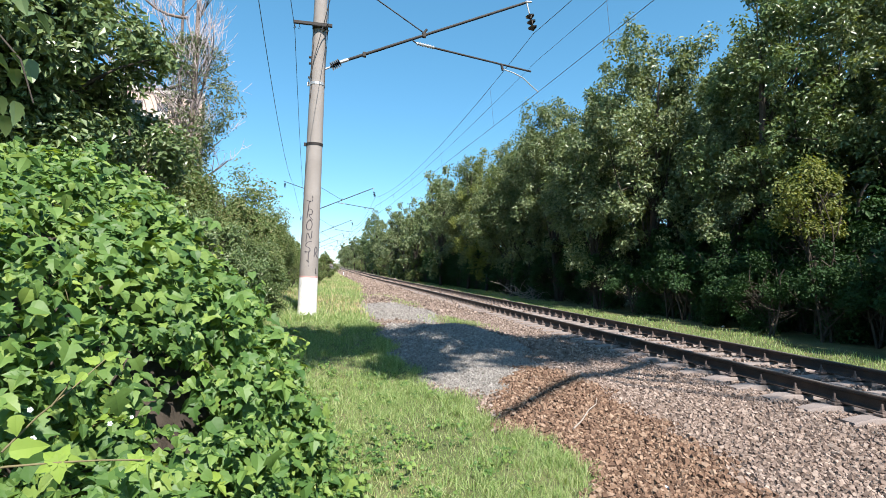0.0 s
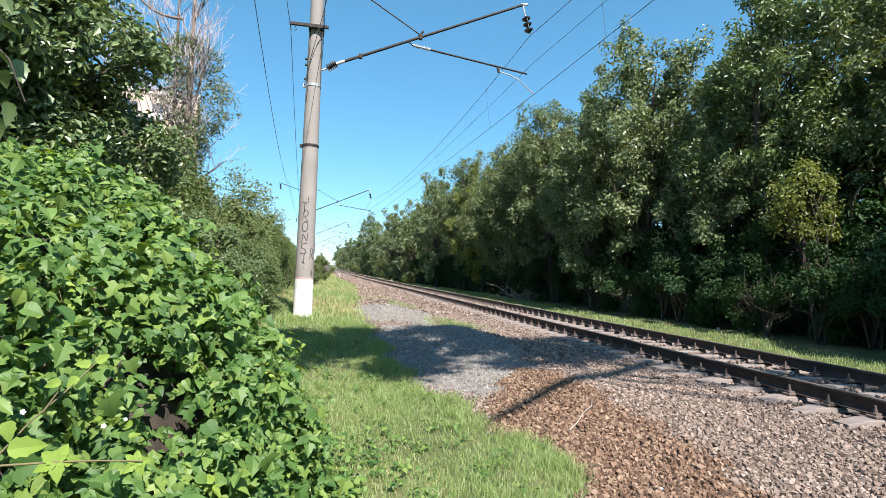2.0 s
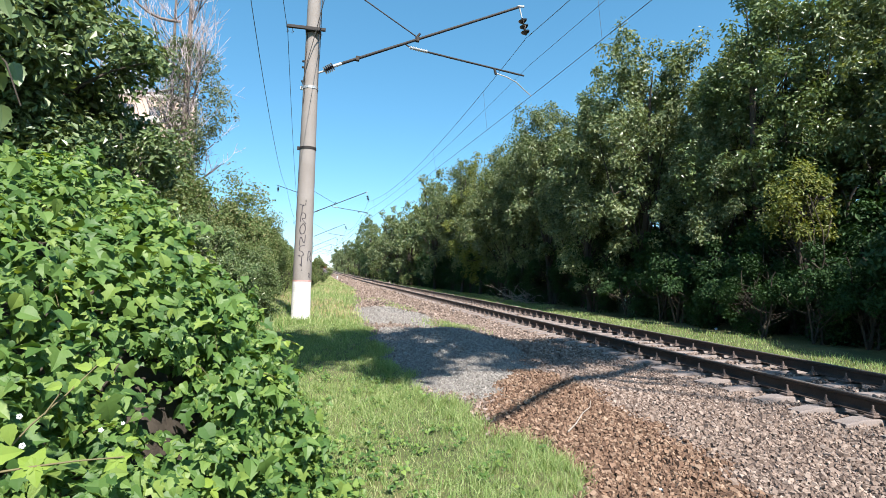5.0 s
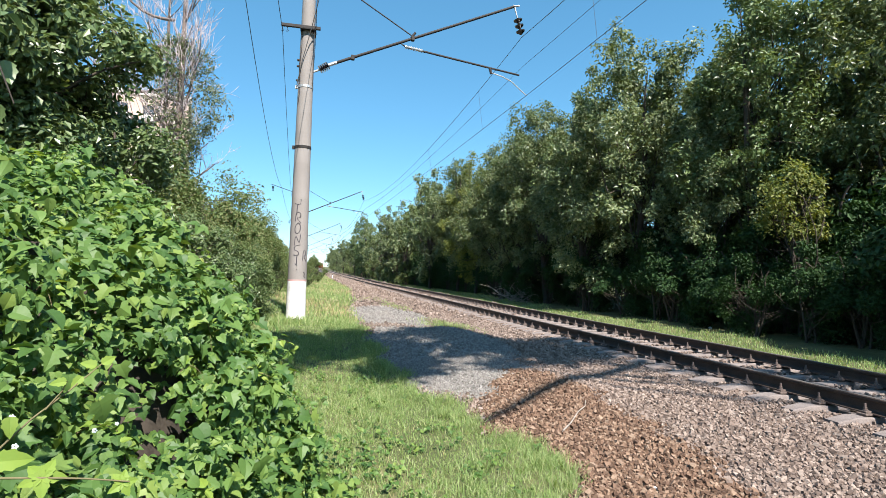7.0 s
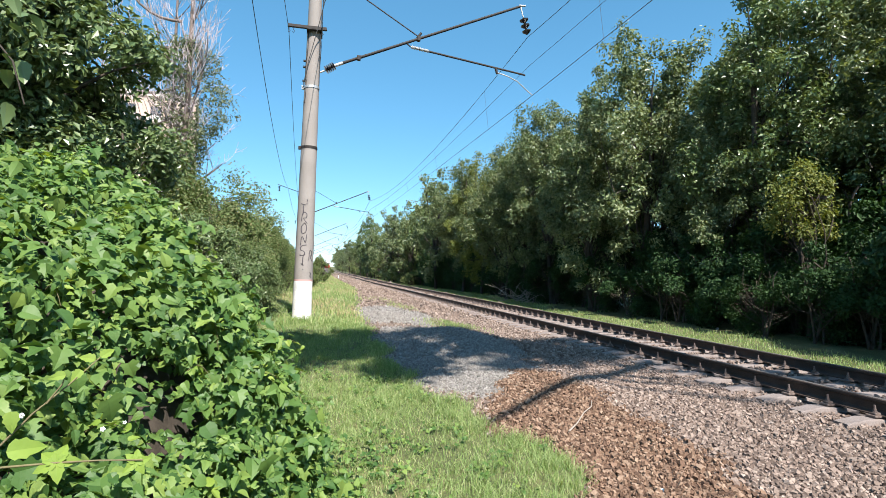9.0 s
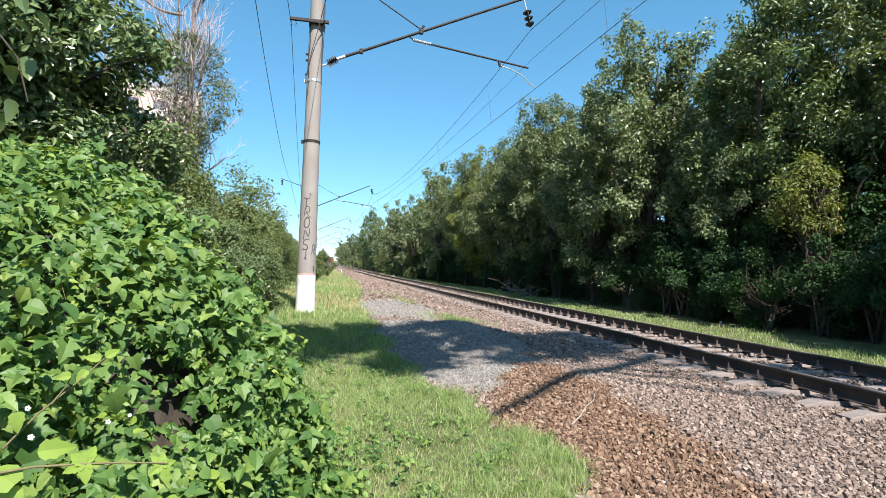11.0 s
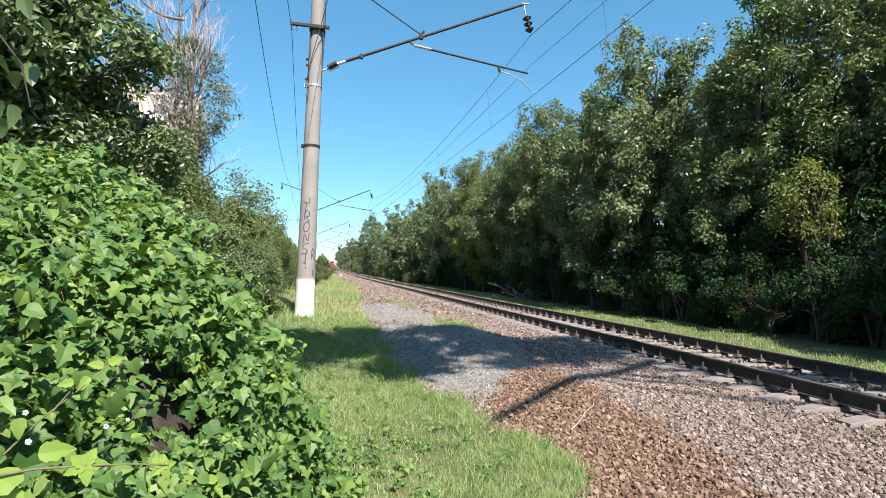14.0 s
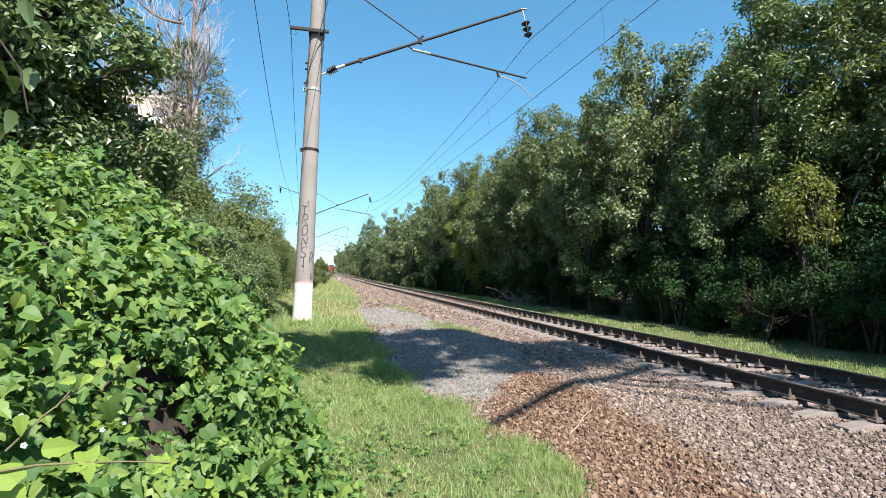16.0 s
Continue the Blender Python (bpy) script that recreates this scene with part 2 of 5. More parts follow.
def leaves_np(place, normal, along, size, shape, faces):
    """One leaf of the outline at each place, its face to normal, its tip along."""
    normal = normal / (np.linalg.norm(normal, axis=1)[:, None] + 1e-9)
    along = along - normal * np.sum(along * normal, axis=1)[:, None]
    along /= np.linalg.norm(along, axis=1)[:, None] + 1e-9
    across = np.cross(normal, along)
    v = place[:, None] + size[:, None, None] * (shape[None, :, :1] * along[:, None] + shape[None, :, 1:2] * across[:, None] + shape[None, :, 2:] * normal[:, None])
    f = faces[None] + (np.arange(len(place)) * len(shape))[:, None, None]
    return v.reshape(-1, 3), f.reshape(-1, 3)


def joined(blocks):
    vs, fs, base = [], [], 0
    for v, f in blocks:
        vs.append(v)
        fs.append(f + base)
        base += len(v)
    return np.concatenate(vs), np.concatenate(fs)


# ---- the lie of the land ----
RAIL_Z = 0.30
RAIL_X = (5.94, 7.535)
AXIS = sum(RAIL_X) / 2


def drift(y):
    """The far track bears a little to the left."""
    y = np.asarray(y, dtype=float)
    return -0.175 * np.log1p(np.exp((np.minimum(y, 900) - 36) / 12))


def rise(y):
    """The line climbs gently in the distance."""
    return 1.9 * (np.clip(np.asarray(y, dtype=float) - 50, 0, 450) / 220) ** 1.4


def bed_edge(y):
    """Where the grass on the near side meets the stones."""
    return np.interp(y, [-12, 0, 3.2, 4.4, 5.6, 6.4, 7.6, 9, 11.3, 15, 18.5, 22, 26, 40, 400], [2.4, 2.1, 1.98, 2.14, 1.82, 1.68, 1.36, 1.2, 1.12, 1.0, 1.15, 1.5, 1.7, 2.5, 3.2])


def ground_z(x, y):
    x, y = np.asarray(x, dtype=float), np.asarray(y, dtype=float)
    xt = x - drift(y)
    left = -0.08 + 0.38 * sstep(5, 14.5, y) - 0.12 * sstep(30, 80, y)
    bed = 0.03 + 0.015 * sstep(5.2, 5.45, xt)
    z = left + (bed - left) * sstep(1.9, 4.9, xt)
    z = z + (-0.22 - bed) * sstep(8.5, 10.2, xt) + 0.25 * sstep(14, 26, xt)
    z = z + 0.5 * sstep(-1.5, -6, x) * sstep(60, 30, y)
    z = z + 0.24 * np.exp(-((x - 2.75) / 1.25) ** 2 - ((y - 10.4) / 1.5) ** 2)
    z = z + 0.20 * np.exp(-((x - 3.05) / 0.8) ** 2 - ((y - 6.9) / 1.3) ** 2) + 0.07 * np.exp(-((x - 2.9) / 0.7) ** 2 - ((y - 4.8) / 1.2) ** 2)
    z = z + rise(y)
    rough = sstep(70, 20, np.hypot(x, y)) * sstep(1.5, 3.0, np.abs(xt - AXIS))
    z = z + rough * 0.03 * (np.sin(1.7 * x + 0.6 * y) * np.sin(1.1 * y - 0.5 * x + 1) + 0.6 * np.sin(3.1 * x - 2.3 * y))
    return z


def brown_at(x, y):
    """The rust-brown heap: a tongue beside the bed, blunt at its far end."""
    left = np.interp(y, [1.5, 2.6, 3.3, 4.2, 5.2, 5.9, 6.8, 7.3], [2.1, 1.9, 1.8, 1.9, 1.65, 1.75, 2.35, 2.8])
    right = np.interp(y, [1.5, 2.6, 3.3, 3.9, 4.7, 6.3, 7.1, 7.5], [2.8, 3.0, 3.2, 3.45, 3.5, 3.42, 3.12, 2.6])
    d = np.minimum(np.minimum(x - left, right - x), np.minimum(0.8 * (7.45 - y), y - 1.4))
    return sstep(-0.13, 0.2, d + 0.1 * np.sin(5 * x + 2 * y) * np.sin(4 * y) + 0.05 * np.sin(11 * y + 3 * x))


def pale_at(x, y):
    d = ((x - 2.1 - 0.02 * (y - 16)) / 1.25) ** 2 + ((y - 16.0) / 3.4) ** 2
    g = ((x - 2.15) / 1.5) ** 2 + ((y - 9.5) / 3.4) ** 2
    return np.maximum(sstep(1.1, 0.8, d + 0.2 * np.sin(4 * x + y)), sstep(1.15, 0.75, g + 0.15 * np.sin(4 * x + 3 * y)))


def bed_at(x, y):
    xt = x - drift(y)
    e = bed_edge(y) + 0.12 * np.sin(3.3 * y) + 0.07 * np.sin(7.9 * y + x)
    return sstep(-0.12, 0.12, x - np.where(y < 24, e, e + drift(y))) * sstep(8.9, 8.5, xt + 0.12 * np.sin(2.7 * y))


def ground_material():
    m = mat("ground_cover", [(0.045, 0.055, 0.02), (0.09, 0.10, 0.035), (0.19, 0.16, 0.08)], 0.95, 1.3, 0.8, 25, bump_dist=0.03)
    nt = m.node_tree
    n, ln = nt.nodes, nt.links
    b = n["Principled BSDF"]
    at = n.new("ShaderNodeAttribute")
    at.attribute_name = "cover"
    sep = n.new("ShaderNodeSeparateColor")
    ln.new(at.outputs["Color"], sep.inputs[0])
    vor = n.new("ShaderNodeTexVoronoi")
    vor.inputs["Scale"].default_value = 17
    tc = n.new("ShaderNodeTexCoord")
    ln.new(tc.outputs["Object"], vor.inputs["Vector"])
    last = b.inputs["Base Color"].links[0].from_socket
    # stone bed and brown heap coloured dark for the shade between stones
    for chan, dark, light in ((0, (0.03, 0.024, 0.022), (0.16, 0.13, 0.12)), (1, (0.025, 0.016, 0.012), (0.11, 0.065, 0.045)), (2, (0.10, 0.092, 0.085), (0.27, 0.25, 0.232))):
        ramp = n.new("ShaderNodeValToRGB")
        ramp.color_ramp.elements[0].color, ramp.color_ramp.elements[1].color = (*dark, 1), (*light, 1)
        sp = n.new("ShaderNodeSeparateColor")
        ln.new(vor.outputs["Color"], sp.inputs[0])
        ln.new(sp.outputs[0], ramp.inputs[0])
        mx = n.new("ShaderNodeMix")
        mx.data_type = "RGBA"
        ln.new(sep.outputs[chan], mx.inputs[0])
        ln.new(last, mx.inputs[6])
        ln.new(ramp.outputs[0], mx.inputs[7])
        last = mx.outputs[2]
    ln.new(last, b.inputs["Base Color"])
    return m


def make_ground():
    xs = np.concatenate([[-2500, -900, -400, -200, -100, -60, -40, -28, -20, -14], np.arange(-10, 0, 0.5), np.arange(0, 10.5, 0.14), np.arange(10.5, 26, 0.6), [30, 40, 60, 100, 200, 400, 900, 2500]])
    ys = np.concatenate([[-2500, -900, -300, -100, -50, -30, -20], np.arange(-14, 1, 1.0), np.arange(1, 24, 0.16), np.arange(24, 60, 0.8), np.arange(60, 300, 6.0), [330, 400, 500, 700, 1000, 1600, 3000]])
    gx, gy = np.meshgrid(xs, ys)
    x, y = gx.ravel(), gy.ravel()
    v = np.stack([x, y, ground_z(x, y)], 1)
    nx = len(xs)
    i = (np.arange(len(ys) - 1)[:, None] * nx + np.arange(nx - 1)[None]).ravel()
    me = mesh_np("ground", v, np.stack([i, i + 1, i + 1 + nx, i + nx], 1), ground_material())
    att = me.color_attributes.new("cover", "FLOAT_COLOR", "POINT")
    bed = bed_at(x, y)
    col = np.stack([bed, bed * brown_at(x, y), bed * pale_at(x, y), np.ones_like(x)], 1)
    att.data.foreach_set("color", col.astype(np.float32).ravel())
    return tagged(part("ground", me, smooth=True), "grassy ground with a stone track bed running through it", "ground", kind="structure")


ground = make_ground()
rng = np.random.default_rng(7)


# ---- track ----
def make_rail(x0):
    prof = [(-0.075, 0.0), (-0.075, 0.012), (-0.02, 0.03), (-0.009, 0.045), (-0.009, 0.125), (-0.037, 0.14), (-0.037, 0.166), (-0.028, 0.176),
            (0.028, 0.176), (0.037, 0.166), (0.037, 0.14), (0.009, 0.125), (0.009, 0.045), (0.02, 0.03), (0.075, 0.012), (0.075, 0.0)]
    ys = np.concatenate([np.arange(-14, 60, 1.5), np.arange(60, 700, 6.0)])
    k = len(prof)
    v = np.array([(x0 + dx + d, y, RAIL_Z + r - 0.176 + dz) for y, d, r in zip(ys, drift(ys), rise(ys)) for dx, dz in prof])
    i = np.arange(len(ys) - 1)[:, None] * k + np.arange(k)[None]
    j = np.arange(len(ys) - 1)[:, None] * k + (np.arange(k)[None] + 1) % k
    rail = new("rail")
    tagged(rail, "rusty dark brown steel rail fastened to concrete sleepers", "rail", group="rails of the track")
    quads = np.stack([i, j, j + k, i + k], -1)
    for name, cols, m, label in (("foot", (0, 1, 13, 14, 15), M_RAIL, "rusty rail foot"), ("web", (2, 3, 4, 10, 11, 12), M_RAIL, "rusty brown rail web"), ("head", (5, 6, 8, 9), M_RAIL, "dark rail head"), ("running_surface", (7,), M_RAILTOP, "worn dull steel running surface")):
        me = mesh_np(name, v, quads[:, list(cols)].reshape(-1, 4), m)
        bm = bmesh.new()
        bm.from_mesh(me)
        bmesh.ops.delete(bm, geom=[q for q in bm.verts if not q.link_faces], context="VERTS")
        bm.to_mesh(me)
        bm.free()
        part(name, me, None, rail, label)


for x0 in RAIL_X:
    make_rail(x0)

SLEEPER_STEP, SLEEPER_Y0 = 0.529, 4.486
SLEEPER_TOP = RAIL_Z - 0.186


def sleeper_bm():
    """Concrete sleeper, thicker under the rails, with sloped sides; its origin is on the track's middle at its top."""
    bm = bmesh.new()
    xs = [-1.38, -1.1, -0.5, 0.5, 1.1, 1.38]
    tops = [-0.035, 0.0, -0.035, -0.035, 0.0, -0.035]
    rings = []
    for x, t in zip(xs, tops):
        w = 0.088 if abs(x) > 0.6 else 0.08
        rings.append([bm.verts.new(p) for p in ((x, -w - 0.045, -0.18), (x, -w, t - 0.012), (x, -w + 0.012, t), (x, w - 0.012, t), (x, w, t - 0.012), (x, w + 0.045, -0.18))])
    for a, b in zip(rings, rings[1:]):
        for i in range(6):
            bm.faces.new((a[i], a[(i + 1) % 6], b[(i + 1) % 6], b[i]))
    bm.faces.new(rings[0])
    bm.faces.new(rings[-1])
    return bm


def fastening_bm():
    """Base plate lip, clip, washers, nut and the upright bolt."""
    bm = bmesh.new()
    box(bm, -0.065, 0.055, -0.055, 0.055, 0.0, 0.022, 0.004)
    box(bm, -0.03, 0.05, -0.03, 0.03, 0.022, 0.045, 0.004)
    rod(bm, (0, 0, 0.04), (0, 0, 0.062), 0.024, sides=8)
    rod(bm, (0, 0, 0.06), (0, 0, 0.084), 0.019, sides=6)
    rod(bm, (0, 0, 0.08), (0, 0, 0.125), 0.011, sides=8)
    return bm


def make_sleepers():
    first = new("sleeper")
    tagged(first, "stained concrete sleeper bedded in crushed stone", "sleeper", group="sleepers of the track")
    part("beam", sleeper_bm(), M_SLEEPER, first)
    me = None
    for rx in RAIL_X:
        for side in (-1, 1):
            if me is None:
                o = part("fastening", fastening_bm(), M_BOLT, first, "rusty rail bolt with clip")
                me = o.data
            else:
                o = part("fastening", me, None, first, "rusty rail bolt with clip")
            o.matrix_basis = pose(rx - AXIS + side * 0.115, 0, 0, 0, 0, 0 if side < 0 else 180)
    first.matrix_basis = pose(AXIS, SLEEPER_Y0, SLEEPER_TOP)
    for k in range(-12, 110):
        if k:
            y = SLEEPER_Y0 + k * SLEEPER_STEP
            copy_thing(first, pose(AXIS + float(drift(y)), y, SLEEPER_TOP + float(rise(y)) + rng.uniform(-0.006, 0.004), 0, 0, rng.uniform(-0.6, 0.6)))
    # the far ones
    bm = sleeper_bm()
    vs = np.array([v.co[:] for v in bm.verts])
    fs = [[v.index for v in f.verts] for f in (bm.verts.index_update() or bm.faces)]
    bm.free()
    quads = np.array([f for f in fs if len(f) == 4])
    ys = SLEEPER_Y0 + SLEEPER_STEP * np.arange(110, 700)
    shift = np.stack([AXIS + drift(ys), ys, SLEEPER_TOP + rise(ys)], 1)
    v = (vs[None] + shift[:, None]).reshape(-1, 3)
    f = (quads[None] + (np.arange(len(ys)) * len(vs))[:, None, None]).reshape(-1, 4)
    tagged(part("far_sleepers", mesh_np("far_sleepers", v, f, M_SLEEPER)), "distant concrete sleepers of the track", "sleeper", kind="stuff")


make_sleepers()


# ---- loose stone ----
STONE_BASE = 0.72 * np.array([(x, y, z) for z in (-1, 1) for x, y in ((-1, -1), (1, -1), (1, 1), (-1, 1))], dtype=float)
STONE_FACES = np.array([(0, 2, 1), (0, 3, 2), (4, 5, 6), (4, 6, 7), (0, 1, 5), (0, 5, 4), (1, 2, 6), (1, 6, 5), (2, 3, 7), (2, 7, 6), (3, 0, 4), (3, 4, 7)])


def stones(name, x, y, size, material, label, lift=0.35):
    """Broken stones: blocks with knocked-about corners, lying at x, y."""
    k = len(x)
    a = rng.normal(size=(k, 3))
    a /= np.linalg.norm(a, axis=1)[:, None]
    b = np.cross(a, rng.normal(size=(k, 3)))
    b /= np.linalg.norm(b, axis=1)[:, None]
    c = np.cross(a, b)
    base = STONE_BASE
    faces = STONE_FACES
    pts = (base[None] + 0.19 * rng.normal(size=(k, 8, 3))) * rng.uniform(0.55, 1.15, size=(k, 1, 3))
    s = size[:, None, None]
    v = s * (pts[:, :, :1] * a[:, None] + pts[:, :, 1:2] * b[:, None] + pts[:, :, 2:] * c[:, None])
    v = v + np.stack([x, y, ground_z(x, y) + lift * size * rng.uniform(-0.6, 3.2, k)], 1)[:, None]
    f = (faces[None] + (np.arange(k) * 8)[:, None, None]).reshape(-1, 3)
    return tagged(part(name, mesh_np(name, v.reshape(-1, 3), f, material)), label, "gravel", kind="stuff")


def scatter(n, x0, x1, y0, y1):
    return rng.uniform(x0, x1, n), rng.uniform(y0, y1, n)


def clear_of_track(x, y):
    """False where a stone would sit on a rail or a sleeper."""
    xt = x - drift(y)
    on_rail = (np.abs(xt - RAIL_X[0]) < 0.12) | (np.abs(xt - RAIL_X[1]) < 0.12)
    ph = np.abs((y - SLEEPER_Y0) / SLEEPER_STEP - np.round((y - SLEEPER_Y0) / SLEEPER_STEP)) * SLEEPER_STEP
    on_sleeper = (np.abs(xt - AXIS) < 1.39) & (ph < 0.13)
    return ~(on_rail | (on_sleeper & (rng.random(len(x)) > 0.015)))


def make_stones():
    xs, ys, ss = [], [], []
    for n, box4, lo, hi in ((62000, (1.3, 5.6, 2.6, 9), 0.010, 0.023), (15000, (5.2, 9.4, 3, 12), 0.013, 0.028), (24000, (0.7, 5.6, 9, 17), 0.015, 0.03), (12000, (0.7, 9.4, 17, 32), 0.025, 0.05), (6000, (2, 9.4, 32, 60), 0.04, 0.07), (9000, (2.6, 9.4, 60, 150), 0.06, 0.11)):
        x, y = scatter(n, *box4)
        x = x + np.where(y > 24, drift(y), 0)
        xs.append(x), ys.append(y), ss.append(rng.uniform(lo, hi, n) * rng.choice([0.7, 1, 1, 1.25], n))
    x, y, s = np.concatenate(xs), np.concatenate(ys), np.concatenate(ss)
    fringe = bed_at(x, y)
    keep = (fringe > rng.uniform(0.03, 0.5, len(x))) & clear_of_track(x, y)
    x, y, s = x[keep], y[keep], s[keep]
    br, pl = brown_at(x, y), pale_at(x, y)
    u = rng.random(len(x))
    is_b = br > u
    is_p = ~is_b & (pl > u)
    rest = ~is_b & ~is_p
    bed = stones("ballast", x[rest], y[rest], s[rest], M_STONE, "grey and purplish crushed stone of the track bed")
    heap = stones("brown_stone_heap", x[is_b], y[is_b], s[is_b], M_BROWN, "low heap of rust-brown crushed stone beside the track")
    stones("pale_gravel", x[is_p], y[is_p], s[is_p] * 0.62, M_PALE, "low heap of pale grey fine gravel beside the track")

    # the nearest large stones, each a piece of its own on one of a few shapes
    kinds = {}
    for o, m, tag in ((bed, M_STONE_ONE, "bed"), (heap, M_BROWN_ONE, "heap")):
        kinds[tag] = []
        for _ in range(9):
            p = (STONE_BASE + 0.19 * rng.normal(size=(8, 3))) * rng.uniform(0.6, 1.1, size=3)
            kinds[tag].append(mesh_np("stone", p, STONE_FACES, m))
    for i in range(560):
        px, py = rng.uniform(2.1, 5.2), rng.uniform(2.9, 5.6)
        if bed_at(px, py) < 0.7 or py > 3.0 + 0.9 * px:
            continue
        tag, o = ("heap", heap) if brown_at(px, py) > rng.random() else ("bed", bed)
        s = rng.uniform(0.014, 0.024)
        q = part("stone", kinds[tag][rng.integers(9)], None, o)
        q.matrix_basis = pose(px, py, float(ground_z(px, py)) + 0.9 * s, *rng.uniform(0, 360, 3)) @ Matrix.Diagonal((s, s, s, 1))


make_stones()


# ---- overhead line ----
POLE_Y = 14.75


def revolve(profile, m, sides=14):
    """A turned piece: rows of height and radius along its own z, placed by m."""
    bm = bmesh.new()
    rings = [[bm.verts.new(m @ Vector((r * math.cos(a), r * math.sin(a), h))) for a in (2 * math.pi * i / sides for i in range(sides))] for h, r in profile]
    for a, b in zip(rings, rings[1:]):
        for i in range(sides):
            bm.faces.new((a[i], a[(i + 1) % sides], b[(i + 1) % sides], b[i]))
    bm.faces.new(rings[0])
    bm.faces.new(rings[-1])
    return bm


def along_way(a, b):
    a, b = Vector(a), Vector(b)
    return Matrix.Translation(a) @ (b - a).to_track_quat("Z", "Y").to_matrix().to_4x4(), (b - a).length


def insulator_bm(a, b, discs, radius):
    m, length = along_way(a, b)
    prof = [(0, 0.03)]
    for i in range(discs):
        h0 = length * (i + 0.15) / discs
        h1 = length * (i + 0.95) / discs
        prof += [(h0, 0.03), (h0 + 0.25 * (h1 - h0), radius), (h0 + 0.5 * (h1 - h0), radius * 0.92), (h1, 0.035)]
    return revolve(prof + [(length, 0.03)], m)


def curl(points, r=0.012):
    return [(x, y, z, r) for x, y, z in points]


def make_mast(dx, y, base_z, lean, near):
    """Concrete mast with cross bar, bracket arm and registration arm; x is kept from the near mast, moved by dx."""
    mast = new("catenary_mast")
    tagged(mast, "grey concrete overhead-line mast with whitewashed foot" if near else "distant concrete overhead-line mast with bracket arm", "mast", group="masts along the track")
    mast.matrix_basis = pose(dx, y, float(rise(y)))

    def axis(z):
        return -0.56 + lean * (z - 0.3)

    def rad(z):
        return 0.262 - 0.0092 * z
    top = 10.9
    for name, z0, z1, m, lab in (("whitewashed_foot", base_z - 0.5, 1.30, M_WHITE, "whitewashed foot of the mast"), ("painted_ring", 1.30, 1.345, M_PINK, "faded red ring"), ("shaft", 1.345, top, M_CONCRETE, "")):
        bm = bmesh.new()
        rod(bm, (axis(z0), 0, z0), (axis(z1), 0, z1), rad(z0) + (0.002 if m is M_PINK else 0), rad(z1) + (0.002 if m is M_PINK else 0), 28)
        o = part(name, bm, m, mast, lab, smooth=True)
        o.data.set_sharp_from_angle(angle=radians(40))
    for z in (4.97, 6.66):
        bm = bmesh.new()
        rod(bm, (axis(z), 0, z - 0.035), (axis(z), 0, z + 0.035), rad(z) + 0.012, None, 24)
        box(bm, axis(z) - rad(z) - 0.07, axis(z) - rad(z), -0.03, 0.03, z - 0.05, z + 0.05, 0.006)
        part("steel_band", bm, M_STEEL if z < 6 else M_ZINC, mast, "clamped steel band")
    # cross bar
    bm = bmesh.new()
    box(bm, -1.12, -0.08, -0.30, -0.22, 8.22, 8.30, 0.006)
    box(bm, -0.62, -0.20, -0.30, 0.26, 8.205, 8.22, 0.003)
    bar = part("cross_bar", bm, M_STEEL, mast, "short dark steel cross bar")
    for x in (-1.08, -0.96, -0.2):
        part("hook", mesh_np("hook", *tube_np([curl([(x, -0.26, 8.22), (x, -0.26, 8.15), (x + 0.03, -0.26, 8.11), (x, -0.26, 8.07), (x - 0.03, -0.26, 8.10)], 0.008)]), M_STEEL), None, bar)
    # bracket arm, its insulator, stay and end
    root, ins, tip = Vector((axis(7.14) + 0.24, 0, 7.13)), Vector((0.16, 0, 7.37)), Vector((5.71, 0, 9.81))
    bm = bmesh.new()
    rod(bm, ins, tip, 0.042, 0.038, 12)
    for f in (0.12, 0.43):
        q = ins.lerp(tip, f)
        box(bm, q.x - 0.05, q.x + 0.05, -0.06, 0.06, q.z - 0.07, q.z + 0.06, 0.01)
    arm = part("bracket_arm", bm, M_STEEL, mast, "dark steel bracket arm reaching over the track")
    part("arm_insulator", insulator_bm(root.lerp(ins, 0.32), root.lerp(ins, 1.0), 5, 0.12), M_GLAZE, arm, "ribbed dark insulator")
    bm = bmesh.new()
    rod(bm, root - Vector((0.1, 0, 0.02)), root.lerp(ins, 0.35), 0.028)
    part("arm_fitting", bm, M_ZINC, arm, "galvanised fitting")
    part("arm_socket", rod(bmesh.new(), ins - Vector((0.03, 0, 0.015)), ins.lerp(tip, 0.04), 0.048), M_ZINC, arm, "galvanised socket")
    bm = bmesh.new()
    rod(bm, (2.56, 0, 8.47), (axis(10.1) + 0.1, 0, 10.15), 0.018)
    rod(bm, (2.50, 0, 8.44), (2.62, 0, 8.60), 0.035)
    part("stay_rod", bm, M_STEEL, mast, "thin stay rod")
    bm = bmesh.new()
    rod(bm, (5.70, 0, 9.82), (5.80, 0, 9.45), 0.026, 0.018)
    rod(bm, (5.66, 0, 9.82), (5.86, 0, 9.84), 0.03)
    part("hanger", bm, M_ZINC, mast, "galvanised hanger")
    part("suspension_insulator", insulator_bm((5.80, 0, 9.46), (5.93, 0, 8.95), 3, 0.14), M_GLAZE, mast, "three dark porcelain discs")
    # registration arm
    bm = bmesh.new()
    rod(bm, (2.85, 0, 8.075), (5.87, 0, 7.67), 0.03, 0.028, 10)
    reg = part("registration_arm", bm, M_STEEL, mast, "dark steel registration arm")
    part("arm_insulator", insulator_bm((2.32, 0, 8.15), (2.85, 0, 8.08), 7, 0.055), M_ZINC, reg, "light ribbed insulator")
    bm = bmesh.new()
    rod(bm, (4.92, 0, 7.80), (4.97, 0, 7.62), 0.04)
    part("clamp", bm, M_STEEL, reg)
